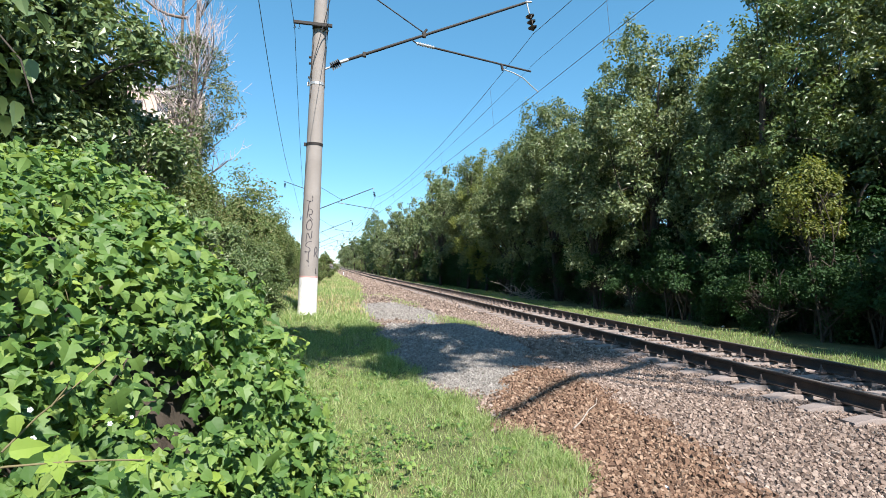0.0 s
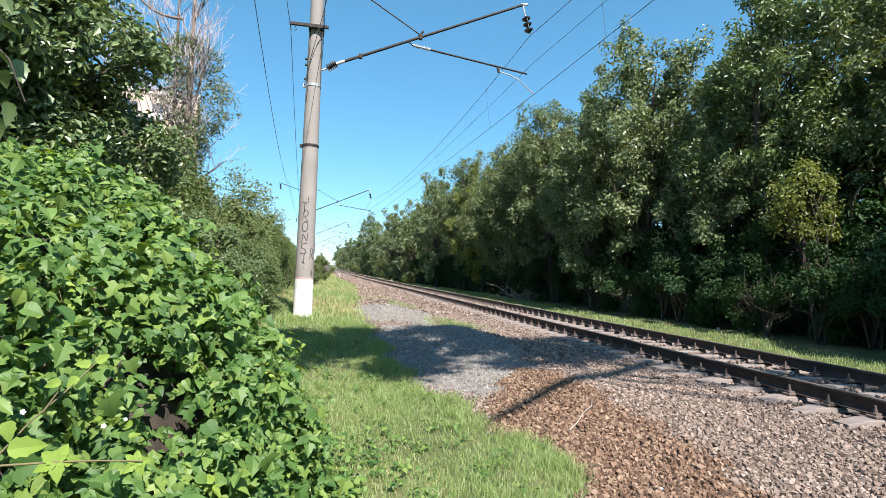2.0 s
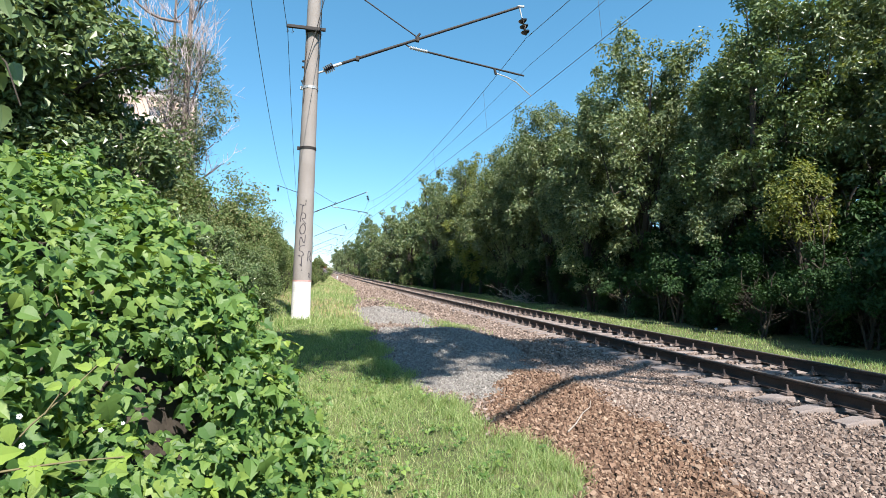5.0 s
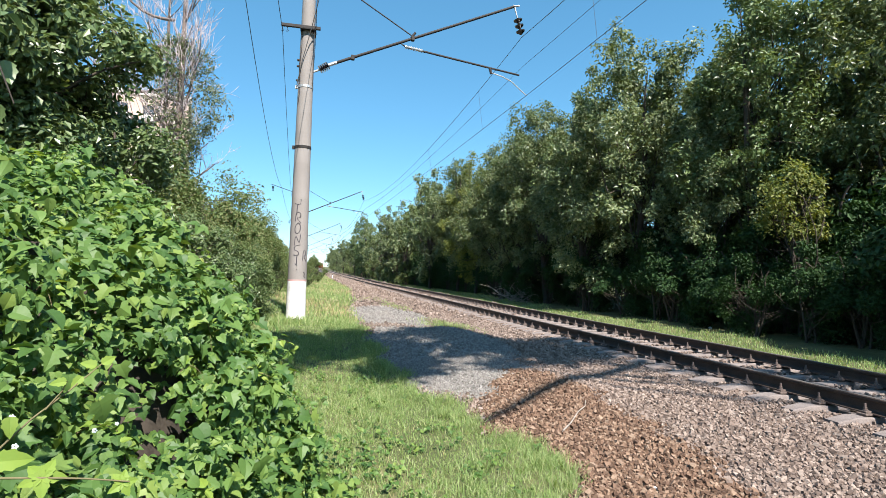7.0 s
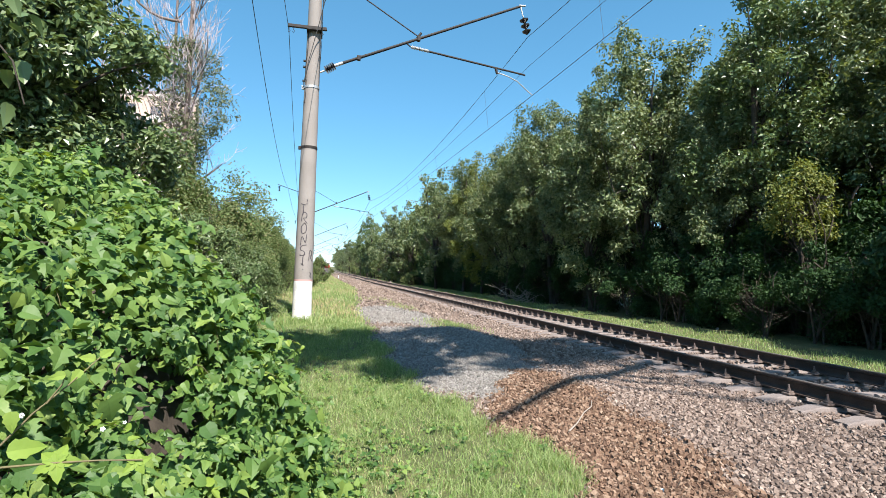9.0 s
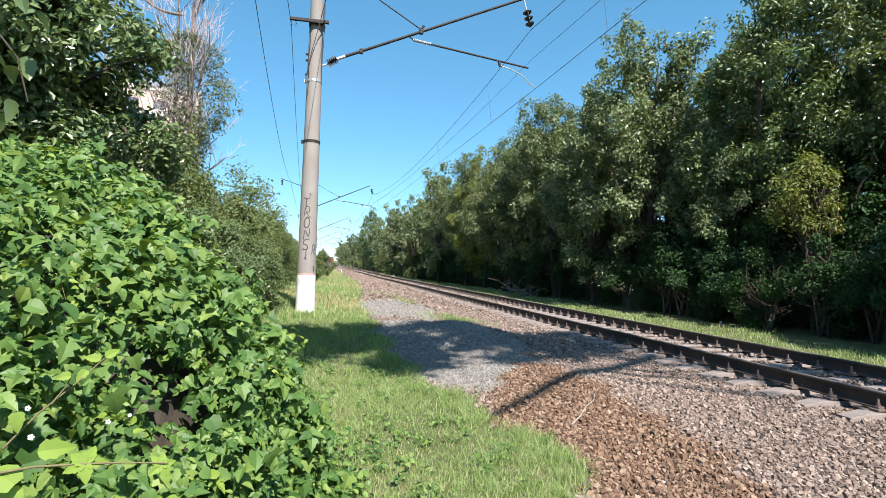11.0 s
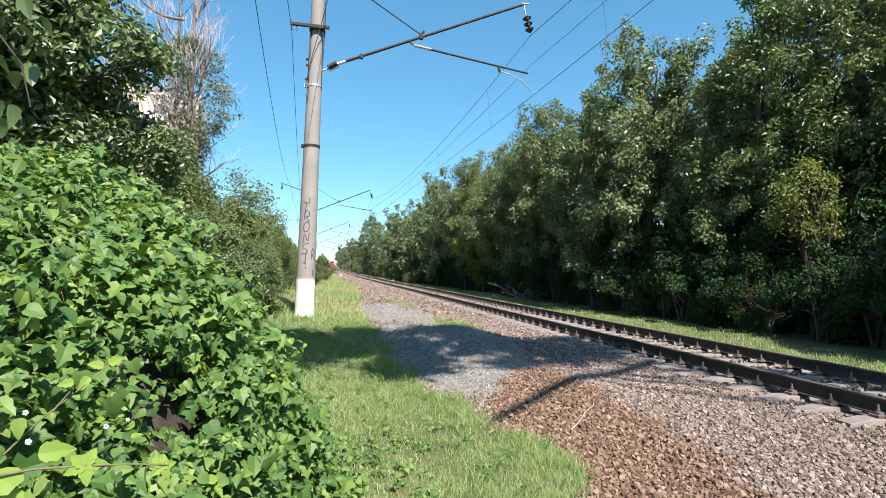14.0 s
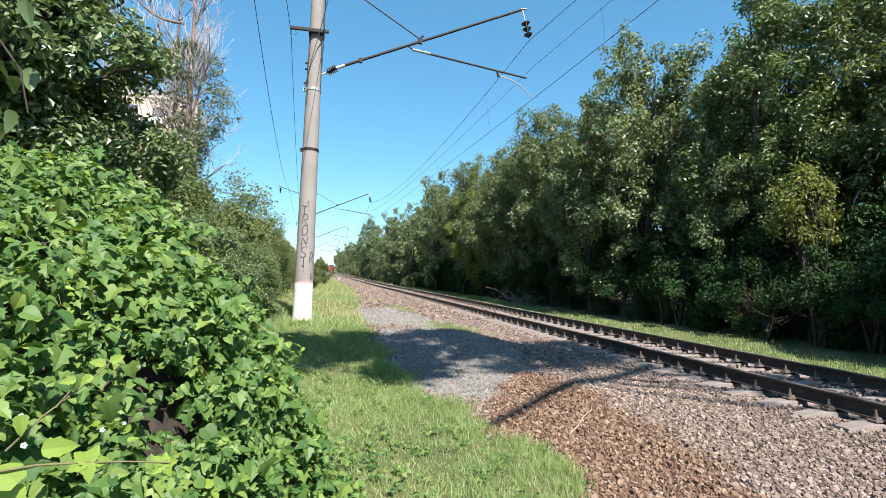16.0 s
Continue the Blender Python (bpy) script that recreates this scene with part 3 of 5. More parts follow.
    part("link", rod(bmesh.new(), (2.14, 0, 8.27), (2.34, 0, 8.14), 0.02), M_STEEL, reg)
    part("steady_arm", mesh_np("steady_arm", *tube_np([curl([(4.95, 0, 7.66), (5.3, 0, 7.58), (5.62, 0, 7.45), (5.9, 0, 7.22), (6.11, 0, 7.07)], 0.016)]), M_ZINC), None, mast, "bent pale steady arm")
    if not near:
        bm = bmesh.new()
        rod(bm, (axis(9.3), 0, 9.25), (-3.2, 0, 10.1), 0.03)
        br = part("feeder_bracket", bm, M_STEEL, mast, "dark sloping feeder bracket")
        part("hanging_insulator", insulator_bm((-3.05, 0, 9.95), (-3.05, 0, 9.45), 4, 0.11), M_GLAZE, br)
    if near:
        # earth cable and fittings on the shaft
        part("earth_cable", mesh_np("earth_cable", *tube_np([curl([(axis(z) - rad(z) * 0.8 + 0.02 * math.sin(z * 5), -rad(z) * 0.66, z) for z in np.arange(6.2, 8.4, 0.2)], 0.012)]), M_STEEL), None, mast)
        part("guy_cable", mesh_np("guy_cable", *tube_np([curl([(axis(6.6) - 0.24, -0.1, 6.62), (axis(7.4) - 0.1, -0.26, 7.35), (axis(8.3) + 0.12, -0.5, 8.2), (0.35, -1.6, 10.6), (0.75, -3.2, 13.4)], 0.012)]), M_WIRE), None, mast)
        part("guy_cable", mesh_np("guy_cable", *tube_np([curl([(axis(6.6) + 0.2, -0.1, 6.6), (axis(8.3) + 0.19, -0.25, 8.3), (axis(10) + 0.3, -0.3, 10.4)], 0.010)]), M_WIRE), None, mast)
        for z, s in ((6.85, 1), (7.25, 1), (7.42, 1)):
            bm = bmesh.new()
            box(bm, axis(z) - rad(z) - 0.06, axis(z) - rad(z) + 0.02, -0.04, 0.04, z - 0.02, z + 0.02, 0.004)
            part("bracket", bm, M_STEEL, mast)
        make_tag_marks(mast, axis, rad)
    return mast


def make_tag_marks(mast, axis, rad):
    """Illegible sprayed scribble down the shaft: looping black strokes lying on its surface."""
    def on(u, z):
        r = rad(z) + 0.004
        return (axis(z) + r * math.sin(u), -r * math.cos(u), z)
    strokes = []
    # down-the-shaft loops, u in radians round the shaft from its front
    rows = [(3.30, [(-0.5, 0.1), (0.1, 0.05), (-0.2, 0.1), (-0.22, -0.2)]), (3.02, [(-0.35, -0.1), (-0.3, 0.16), (0.25, 0.12), (0.2, -0.02), (-0.28, 0.0), (0.3, -0.16)]),
            (2.72, [(0.0, 0.16), (-0.4, 0.05), (-0.3, -0.14), (0.15, -0.12), (0.3, 0.06), (0.0, 0.16)]), (2.42, [(-0.35, -0.15), (-0.25, 0.16), (0.2, -0.14), (0.28, 0.14)]),
            (2.14, [(0.3, 0.14), (-0.25, 0.12), (-0.4, 0.0), (0.1, -0.03), (0.2, -0.14), (-0.35, -0.15)]), (1.90, [(-0.45, 0.10), (0.3, 0.14), (-0.05, 0.1), (0.02, -0.18), (-0.2, -0.12)])]
    for z0, pts in rows:
        strokes.append([on(u - 0.08, z0 + dz) for u, dz in pts])
    strokes += [[on(-0.05, 1.63), on(-0.03, 1.60)], [on(-0.05, 1.74), on(-0.04, 1.71)], [on(0.1, 3.52), on(0.12, 3.46)], [on(0.08, 3.42), on(0.1, 3.38)]]
    strokes.append([on(0.55, 1.86), on(0.6, 2.16), on(0.95, 2.10), on(0.93, 2.0), on(0.62, 1.98), on(1.05, 1.84)])
    strokes.append([on(0.75, 1.55), on(0.9, 1.47), on(0.72, 1.45), on(0.92, 1.40)])
    for s in strokes:
        c = np.array(s)
        # round the corners
        for _ in range(3):
            c = np.concatenate([c[:1], np.stack([0.75 * c[:-1] + 0.25 * c[1:], 0.25 * c[:-1] + 0.75 * c[1:]], 1).reshape(-1, 3), c[-1:]])
        cc = c
        part("paint_stroke", mesh_np("paint_stroke", *tube_np([[(x, y, z, 0.0115) for x, y, z in cc]], 5), M_INK), None, mast, "black sprayed scribble")


MASTS = [(0.0, POLE_Y, 0.30, 0.017, True), (-1.47, 54.0, 0.2, 0.0, False), (-2.0, 94.0, 0.15, 0.0, False), (-2.4, 136.0, 0.1, 0.0, False), (-3.2, 182.0, 0.1, 0.0, False), (-4.5, 240.0, 0.1, 0.0, False), (0.6, -26.0, 0.0, 0.0, False)]
for row in MASTS:
    make_mast(*row)


def span(a, b, sag, n=24):
    a, b = np.array(a), np.array(b)
    t = np.linspace(0, 1, n)[:, None]
    p = a + (b - a) * t
    p[:, 2] -= 4 * sag * (t * (1 - t))[:, 0]
    return p


def make_wires():
    order = sorted(MASTS, key=lambda m: m[1])
    def line(name, x, z, sag, r, label, dy=0.0, only=None):
        pts = []
        for a, b in zip(order, order[1:]):
            pts.append(span((a[0] + x, a[1] + dy, z + float(rise(a[1]))), (b[0] + x, b[1] + dy, z + float(rise(b[1]))), sag))
        p = np.concatenate(pts)
        keep = np.concatenate([[True], np.linalg.norm(np.diff(p, axis=0), axis=1) > 1e-6])
        p = p[keep]
        rr = np.maximum(r, 0.00022 * np.linalg.norm(p[:, :2], axis=1))
        o = part(name, mesh_np(name, *tube_np([np.column_stack([p, rr])], 6), M_WIRE))
        return tagged(o, label, "overhead wire", group="wires over the track")
    line("contact_wire", 6.11, 7.06, 0.05, 0.008, "dark contact wire above the track")
    line("messenger_wire", 5.94, 8.86, 1.0, 0.009, "dark messenger wire sagging above the track")
    line("auxiliary_wire", 6.03, 8.0, 0.45, 0.006, "thin auxiliary wire between messenger and contact wire")
    line("feeder_wire", -1.08, 8.08, 0.9, 0.008, "thin dark feeder wire on the mast cross bars", dy=-0.26)
    line("feeder_wire", -0.2, 8.08, 1.1, 0.007, "thin dark feeder wire on the mast cross bars", dy=-0.26)
    line("feeder_wire", -2.25, 9.9, 1.1, 0.012, "thin dark feeder wire beside the masts")
    # droppers between messenger and contact wire
    for a, b in zip(order, order[1:]):
        if a[1] > 100:
            continue
        for t in (0.1, 0.3, 0.5, 0.7, 0.9):
            q = 4 * t * (1 - t)
            x0, y0 = a[0] + (b[0] - a[0]) * t, a[1] + (b[1] - a[1]) * t
            up = float(rise(a[1])) * (1 - t) + float(rise(b[1])) * t
            p = [(x0 + 5.94, y0, up + 8.86 - 1.0 * q, 0.004), (x0 + 6.11, y0, up + 7.06 - 0.05 * q, 0.004)]
            tagged(part("dropper", mesh_np("dropper", *tube_np([p], 5), M_WIRE)), "thin dropper between messenger and contact wire", "overhead wire", group="droppers of the overhead line")


make_wires()


# ---- trees and bushes ----
def limb_path(a, b, r0, r1, bend, n=6):
    a, b = np.array(a, dtype=float), np.array(b, dtype=float)
    t = np.linspace(0, 1, n)[:, None]
    off = rng.normal(size=3) * bend
    p = a + (b - a) * t + off * (np.sin(t * math.pi))
    return np.column_stack([p, r0 + (r1 - r0) * t[:, 0]])


def crown_leaves(clumps, radii, per, leaf, flat=0.5, droop=0.5, centre=None):
    """Leaves gathered in clumps: more of them near each clump's skin, tips hanging."""
    k = len(clumps)
    c = np.repeat(np.arange(k), per)
    n = len(c)
    d = rng.normal(size=(n, 3))
    d /= np.linalg.norm(d, axis=1)[:, None]
    rr = rng.random(n) ** 0.45
    p = clumps[c] + d * (radii[c] * rr)[:, None] * np.array([1.0, 1.0, 1.0])
    out = d * 0.7 + rng.normal(size=(n, 3)) * flat + np.array([0.05, -0.3, 0.55])
    along = rng.normal(size=(n, 3)) + np.array([0, 0, -droop])
    return leaves_np(p, out, along, leaf * rng.uniform(0.65, 1.35, n), LEAF_KITE, LEAF_KITE_F)


def make_tree(height, crown_base, rx, ry, clumps, per, leaf, leaf_mat, label, trunk_r=0.16, seed=0, stems=1, squash=0.4, name="tree", group="", shift=(0, 0), low_limb=2, extra=(), window=None, way=(0, 0)):
    """Trunk and limbs, and a crown of uneven leaf clumps carried by the limbs; origin at the foot."""
    global rng
    keep, rng = rng, np.random.default_rng(seed + 100)
    tree = new(name)
    tagged(tree, label, "tree" if name != "bush" else "bush", group=group)
    pts = []
    hc = (height + crown_base) / 2
    hz = (height - crown_base) / 2
    lobes = rng.normal(size=(7, 3))
    lobes /= np.linalg.norm(lobes, axis=1)[:, None]
    boughs = []
    while len(boughs) < max(10, clumps // 5):
        d = rng.normal(size=3)
        d /= np.linalg.norm(d)
        bump = 0.78 + 0.32 * max(0, max(float(d @ l) for l in lobes)) ** 3 + 0.12 * rng.normal()
        r = bump * rng.random() ** squash
        z = hc + d[2] * hz * r
        wide = 1.0 - 0.45 * max(0, (z - hc) / hz)
        boughs.append((shift[0] + d[0] * rx * r * wide, shift[1] + d[1] * ry * r * wide, z))
    boughs = np.array(boughs)
    reach = 0.17 * min(rx, ry, 1.3 * hz) * rng.uniform(0.6, 1.4, len(boughs))
    own = rng.integers(0, len(boughs), clumps)
    d = rng.normal(size=(clumps, 3))
    d /= np.linalg.norm(d, axis=1)[:, None]
    pts = boughs[own] + d * (reach[own] * rng.uniform(0.3, 1.2, clumps))[:, None] * np.array([1.0, 1.0, 1.3])
    # leave out clumps that would keep the sun off this strip of ground
    if window:
        (x0, y0), (x1, y1), w = window
        gx, gy = pts[:, 0] + way[0] * pts[:, 2], pts[:, 1] + way[1] * pts[:, 2]
        ln = math.hypot(x1 - x0, y1 - y0)
        t = np.clip(((gx - x0) * (x1 - x0) + (gy - y0) * (y1 - y0)) / ln ** 2, 0, 1)
        pts = pts[np.hypot(gx - x0 - t * (x1 - x0), gy - y0 - t * (y1 - y0)) > w]
        clumps = len(pts)
    rad = rng.uniform(0.20, 0.48, clumps) * (0.75 + 0.12 * min(rx, 5))
    v, f = crown_leaves(pts, rad, per, leaf)
    paths = []
    for s in range(stems):
        foot = np.array([rng.normal() * 0.25 * (stems > 1), rng.normal() * 0.25 * (stems > 1), -0.3])
        fork = np.array([rng.normal() * rx * 0.12 + rx * 0.3 * (stems > 1) * rng.normal(), rng.normal() * ry * 0.12, hc])
        tr = limb_path(foot, fork, trunk_r, trunk_r * 0.55, 0.12, 8)
        paths.append(tr)
        paths.append(limb_path(tr[-1, :3], (fork[0] * 1.2, fork[1] * 1.2, height * 0.82), trunk_r * 0.55, 0.02, 0.2))
        pick = rng.choice(clumps, min(clumps, 26 // stems + 4), replace=False)
        for i in pick:
            j = rng.integers(low_limb, 8)
            paths.append(limb_path(tr[j, :3], pts[i], max(0.015, tr[j, 3] * 0.4), 0.008, 0.25))
    paths += [np.array(p, dtype=float) for p in extra]
    tv, tf = tube_np(paths, 7)
    part("trunk", mesh_np("trunk", tv, tf, M_BARK), None, tree, "grey-brown trunk and limbs", smooth=True)
    part("crown", mesh_np("crown", v, f, leaf_mat), None, tree)
    rng = keep
    return tree


def plant(tree, x, y, turn=0, scale=1.0, dz=0.0):
    tree.scale = (scale,) * 3
    m = pose(x, y, float(ground_z(x, y)) + dz, 0, 0, turn)
    tree.matrix_basis = m @ Matrix.Diagonal((scale, scale, scale, 1))
    return tree


def replant(tree, x, y, turn, scale):
    tree.scale = (1, 1, 1)
    o = copy_thing(tree, pose(x, y, float(ground_z(x, y)), 0, 0, turn))
    o.scale = (scale, scale, scale * rng.uniform(0.94, 1.06))
    return o


ROW = "row of trees beyond the track"
T1 = make_tree(13.0, 1.9, 3.5, 3.3, 420, 70, 0.165, M_TREE_A, "tall broad-leaved tree with grey-green glossy leaves", 0.17, 1, group=ROW)
T2 = make_tree(13.8, 2.2, 3.4, 3.4, 400, 66, 0.165, M_TREE_B, "tall dark green tree with gaps of sky in its crown", 0.18, 2, stems=2, group=ROW)
T3 = make_tree(12.0, 1.2, 3.4, 3.2, 380, 64, 0.165, M_TREE_A, "mid-height leafy tree in the wood's edge", 0.14, 3, group=ROW)
T4 = make_tree(11.0, 0.6, 3.1, 3.1, 360, 66, 0.16, M_TREE_Y, "tree with yellowing leaves in the wood's edge", 0.13, 4, group=ROW)
B1 = make_tree(3.4, 0.1, 1.7, 1.6, 80, 90, 0.12, M_SHADED_THICKET, "undergrowth bush at the wood's edge, leaves coloured dark for shade", 0.05, 5, stems=3, name="bush", group="undergrowth of the wood")
B2 = make_tree(4.6, 0.2, 2.0, 2.0, 210, 62, 0.10, M_BUSH, "dusty green bush beside the line", 0.06, 6, stems=3, name="bush", group="bushes beside the line")
plant(T1, 14.0, 21.0, 0, 1.05)
plant(T2, 16.2, 15.7, 30)
plant(T3, 13.3, 33.0, 80)
plant(T4, 12.6, 41.0, 10)
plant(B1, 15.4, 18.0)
plant(B2, -3.7, 17.5, 0, 0.9)

# the far part of the row, lighter in leaf
F1 = make_tree(12.4, 1.2, 3.4, 3.3, 220, 30, 0.27, M_TREE_A, "distant leafy tree of the row beyond the track", 0.16, 41, group=ROW)
F2 = make_tree(13.0, 1.6, 3.4, 3.3, 220, 30, 0.27, M_TREE_B, "distant dark green tree of the row beyond the track", 0.16, 42, group=ROW)
BF = make_tree(4.6, 0.1, 2.0, 2.0, 90, 34, 0.2, M_BUSH, "distant dusty green bush beside the line", 0.06, 43, stems=3, name="bush", group="bushes beside the line")
plant(F1, 10.4, 78.5)
plant(F2, 9.8, 110.0, 60)
plant(BF, 11.0, 69.0)

NEAR_ROW = [(T1, 18.5, 12.5, 200, 1.06), (T1, 17.5, 18.0, 120, 1.00), (T2, 14.6, 26.0, 70, 0.92), (T2, 19.6, 21.5, 10, 0.85), (T1, 13.6, 29.5, 250, 0.96), (T3, 16.5, 30.0, 190, 1.11),
            (T1, 13.0, 37.0, 40, 0.92), (T2, 15.8, 39.0, 300, 1.00), (T3, 12.4, 46.0, 150, 1.05), (T1, 14.0, 50.0, 300, 0.96), (T3, 11.6, 54.0, 20, 1.07), (T2, 13.0, 60.0, 100, 0.95), (T3, 11.0, 66.0, 220, 0.98),
            (T1, 10.5, 74.0, 10, 0.87), (T3, 10.2, 83.0, 70, 0.98), (T1, 10.6, 93.0, 160, 0.87), (T3, 10.0, 104.0, 250, 0.98), (T2, 9.4, 116.0, 30, 0.87), (T3, 8.8, 130.0, 200, 0.98), (T1, 8.4, 146.0, 100, 0.87), (T3, 7.8, 164.0, 10, 0.98),
            (T3, 7.4, 184.0, 120, 0.98), (T1, 7.0, 206.0, 60, 0.82), (T3, 6.8, 232.0, 300, 0.98), (T3, 6.8, 262.0, 30, 0.98), (T3, 6.8, 300.0, 130, 0.98), (T1, 21.5, 16.5, 20, 1.05), (T3, 13.2, 24.0, 50, 0.9), (T3, 14.8, 17.2, 310, 0.72), (T3, 12.4, 34.5, 200, 0.93), (T2, 22.0, 26.0, 60, 0.95)]
for t, x, y, a, s in NEAR_ROW:
    replant(t if y < 54 else F2 if t is T2 else F1, x, y, a, s)
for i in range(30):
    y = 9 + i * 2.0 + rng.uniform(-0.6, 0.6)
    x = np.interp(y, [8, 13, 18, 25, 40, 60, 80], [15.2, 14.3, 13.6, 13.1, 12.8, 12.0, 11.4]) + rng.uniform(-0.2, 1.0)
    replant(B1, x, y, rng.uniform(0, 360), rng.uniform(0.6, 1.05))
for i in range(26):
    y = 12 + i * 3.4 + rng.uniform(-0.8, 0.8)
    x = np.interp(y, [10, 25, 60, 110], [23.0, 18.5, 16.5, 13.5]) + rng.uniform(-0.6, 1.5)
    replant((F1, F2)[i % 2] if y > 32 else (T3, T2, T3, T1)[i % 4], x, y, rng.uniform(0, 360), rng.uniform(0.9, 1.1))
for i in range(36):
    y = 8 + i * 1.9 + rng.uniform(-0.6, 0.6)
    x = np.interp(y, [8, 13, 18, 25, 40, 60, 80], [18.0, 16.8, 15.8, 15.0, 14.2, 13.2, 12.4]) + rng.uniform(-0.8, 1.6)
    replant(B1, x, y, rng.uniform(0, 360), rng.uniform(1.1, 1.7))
# those out of view on the right are added to shade the far side
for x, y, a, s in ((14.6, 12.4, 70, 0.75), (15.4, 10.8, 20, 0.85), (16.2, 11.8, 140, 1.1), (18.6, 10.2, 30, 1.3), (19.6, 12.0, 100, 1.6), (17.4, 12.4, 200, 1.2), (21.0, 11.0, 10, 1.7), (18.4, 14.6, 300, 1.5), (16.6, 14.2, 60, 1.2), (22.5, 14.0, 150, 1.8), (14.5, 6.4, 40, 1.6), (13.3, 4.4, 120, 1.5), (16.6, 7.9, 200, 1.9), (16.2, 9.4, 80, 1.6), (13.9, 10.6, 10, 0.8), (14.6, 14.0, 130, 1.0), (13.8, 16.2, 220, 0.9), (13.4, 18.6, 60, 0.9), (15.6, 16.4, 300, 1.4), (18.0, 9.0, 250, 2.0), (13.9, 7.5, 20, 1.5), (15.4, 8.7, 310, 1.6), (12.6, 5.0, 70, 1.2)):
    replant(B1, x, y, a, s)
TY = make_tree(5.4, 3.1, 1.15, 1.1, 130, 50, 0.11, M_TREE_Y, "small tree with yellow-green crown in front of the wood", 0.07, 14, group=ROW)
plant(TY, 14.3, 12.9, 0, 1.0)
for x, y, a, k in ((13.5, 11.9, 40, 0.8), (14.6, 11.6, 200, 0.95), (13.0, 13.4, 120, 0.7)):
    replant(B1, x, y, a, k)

for i in range(26):
    y = 66 + i * 4.5
    replant(BF, float(drift(y)) + 11.4 + rng.uniform(0, 1.2), y, rng.uniform(0, 360), rng.uniform(0.8, 1.4))
for i in range(34):
    y = 72 + i * 7.5
    replant(BF, float(drift(y)) + 11.6 + rng.uniform(0, 1.5), y, rng.uniform(0, 360), rng.uniform(0.9, 1.3))
    replant(BF, float(drift(y)) + 15.5 + rng.uniform(0, 2.5), y, rng.uniform(0, 360), rng.uniform(1.3, 1.7))

# tall unseen tree behind the camera, whose shade lies across the line
TS = make_tree(15.2, 11.0, 5.3, 1.7, 450, 34, 0.22, M_TREE_A, "tall spreading tree shading the line", 0.2, 21, shift=(-6.9, 4.0), low_limb=5, extra=[[(0, 0, 10.2, 0.16), (-2.0, 2.0, 11.5, 0.14), (-3.9, 2.9, 12.0, 0.12), (-5.7, 1.6, 12.1, 0.10), (-7.6, 0.3, 12.0, 0.06)]], window=((-9.9, 12.0), (-8.2, 13.7), 0.4), way=(-SUN_FROM.x / math.tan(radians(SUN_EL)), -SUN_FROM.y / math.tan(radians(SUN_EL))))
plant(TS, 11.2, -4.5, 0)
# unseen trees added on the right to shade the wood's edge
replant(T2, 16.2, 2.6, 40, 0.75)
replant(T3, 15.2, 5.0, 70, 0.7)
for t, x, y, a, k in ((T3, 14.6, 0.6, 150, 0.62), (T3, 18.4, 5.6, 20, 0.6), (T3, 13.6, 3.4, 200, 0.55), (T3, 13.6, 6.0, 90, 0.62), (T2, 17.2, 7.4, 10, 0.6)):
    replant(t, x, y, a, k)

T1.scale = (1.03, 1.03, 1.03)

# left side: bushes receding along the line
for x, y, a, s in [(-3.0, 13.2, 60, 0.75), (-4.6, 15.0, 200, 1.15), (-4.2, 21.5, 90, 1.12), (-3.6, 26.0, 140, 1.05), (-4.4, 31.0, 10, 1.25), (-3.8, 36.5, 250, 1.1), (-4.6, 43.0, 40, 1.3), (-4.4, 51.0, 300, 1.25), (-5.0, 60.0, 200, 1.4), (-5.2, 72.0, 30, 1.4), (-6.0, 86.0, 110, 1.5), (-6.6, 102.0, 0, 1.5), (-1.6, 56.0, 0, 0.42), (-1.3, 50.0, 90, 0.36), (-2.2, 18.5, 45, 0.5), (-2.1, 14.4, 20, 0.55), (-2.5, 16.4, 80, 0.62), (-2.2, 21.4, 130, 0.6), (-2.3, 25.0, 200, 0.66), (-2.1, 30.0, 60, 0.62), (-2.4, 36.0, 10, 0.7), (-2.2, 43.0, 280, 0.6), (-0.8, 40.0, 30, 0.45), (-0.7, 46.0, 100, 0.6), (-0.6, 54.0, 210, 0.65), (-0.4, 64.0, 300, 0.8), (-0.4, 75.0, 150, 0.9), (-0.9, 90.0, 60, 1.0)]:
    replant(B2 if y < 40 else BF, x, y, a, 0.86 * s)
replant(F1, -7.2, 62.0, 70, 0.72)

# dark tree over the hedge
TL = make_tree(10.0, 1.4, 2.5, 2.4, 640, 66, 0.14, M_TREE_B, "dark green tree rising behind the creeper hedge", 0.14, 31)
plant(TL, -5.5, 9.9, 20)
BL = make_tree(4.4, 0.2, 1.9, 1.6, 230, 70, 0.12, M_TREE_B, "dark leafy bush behind the creeper hedge", 0.05, 33, stems=3, name="bush", group="bushes behind the hedge")
plant(BL, -4.3, 10.8, 0)
for x, y, a, s in ((-5.9, 9.6, 80, 1.15), (-7.6, 8.6, 240, 1.2), (-6.0, 11.6, 20, 1.1), (-4.9, 11.0, 130, 1.3), (-6.3, 10.6, 300, 1.5), (-1.9, 11.4, 50, 0.42), (-1.75, 13.2, 190, 0.42), (-1.8, 15.4, 280, 0.48), (-2.9, 12.2, 10, 0.6)):
    replant(BL, x, y, a, s)
replant(TL, -7.6, 9.0, 200, 1.0)
replant(TL, -6.6, 11.4, 100, 0.95)


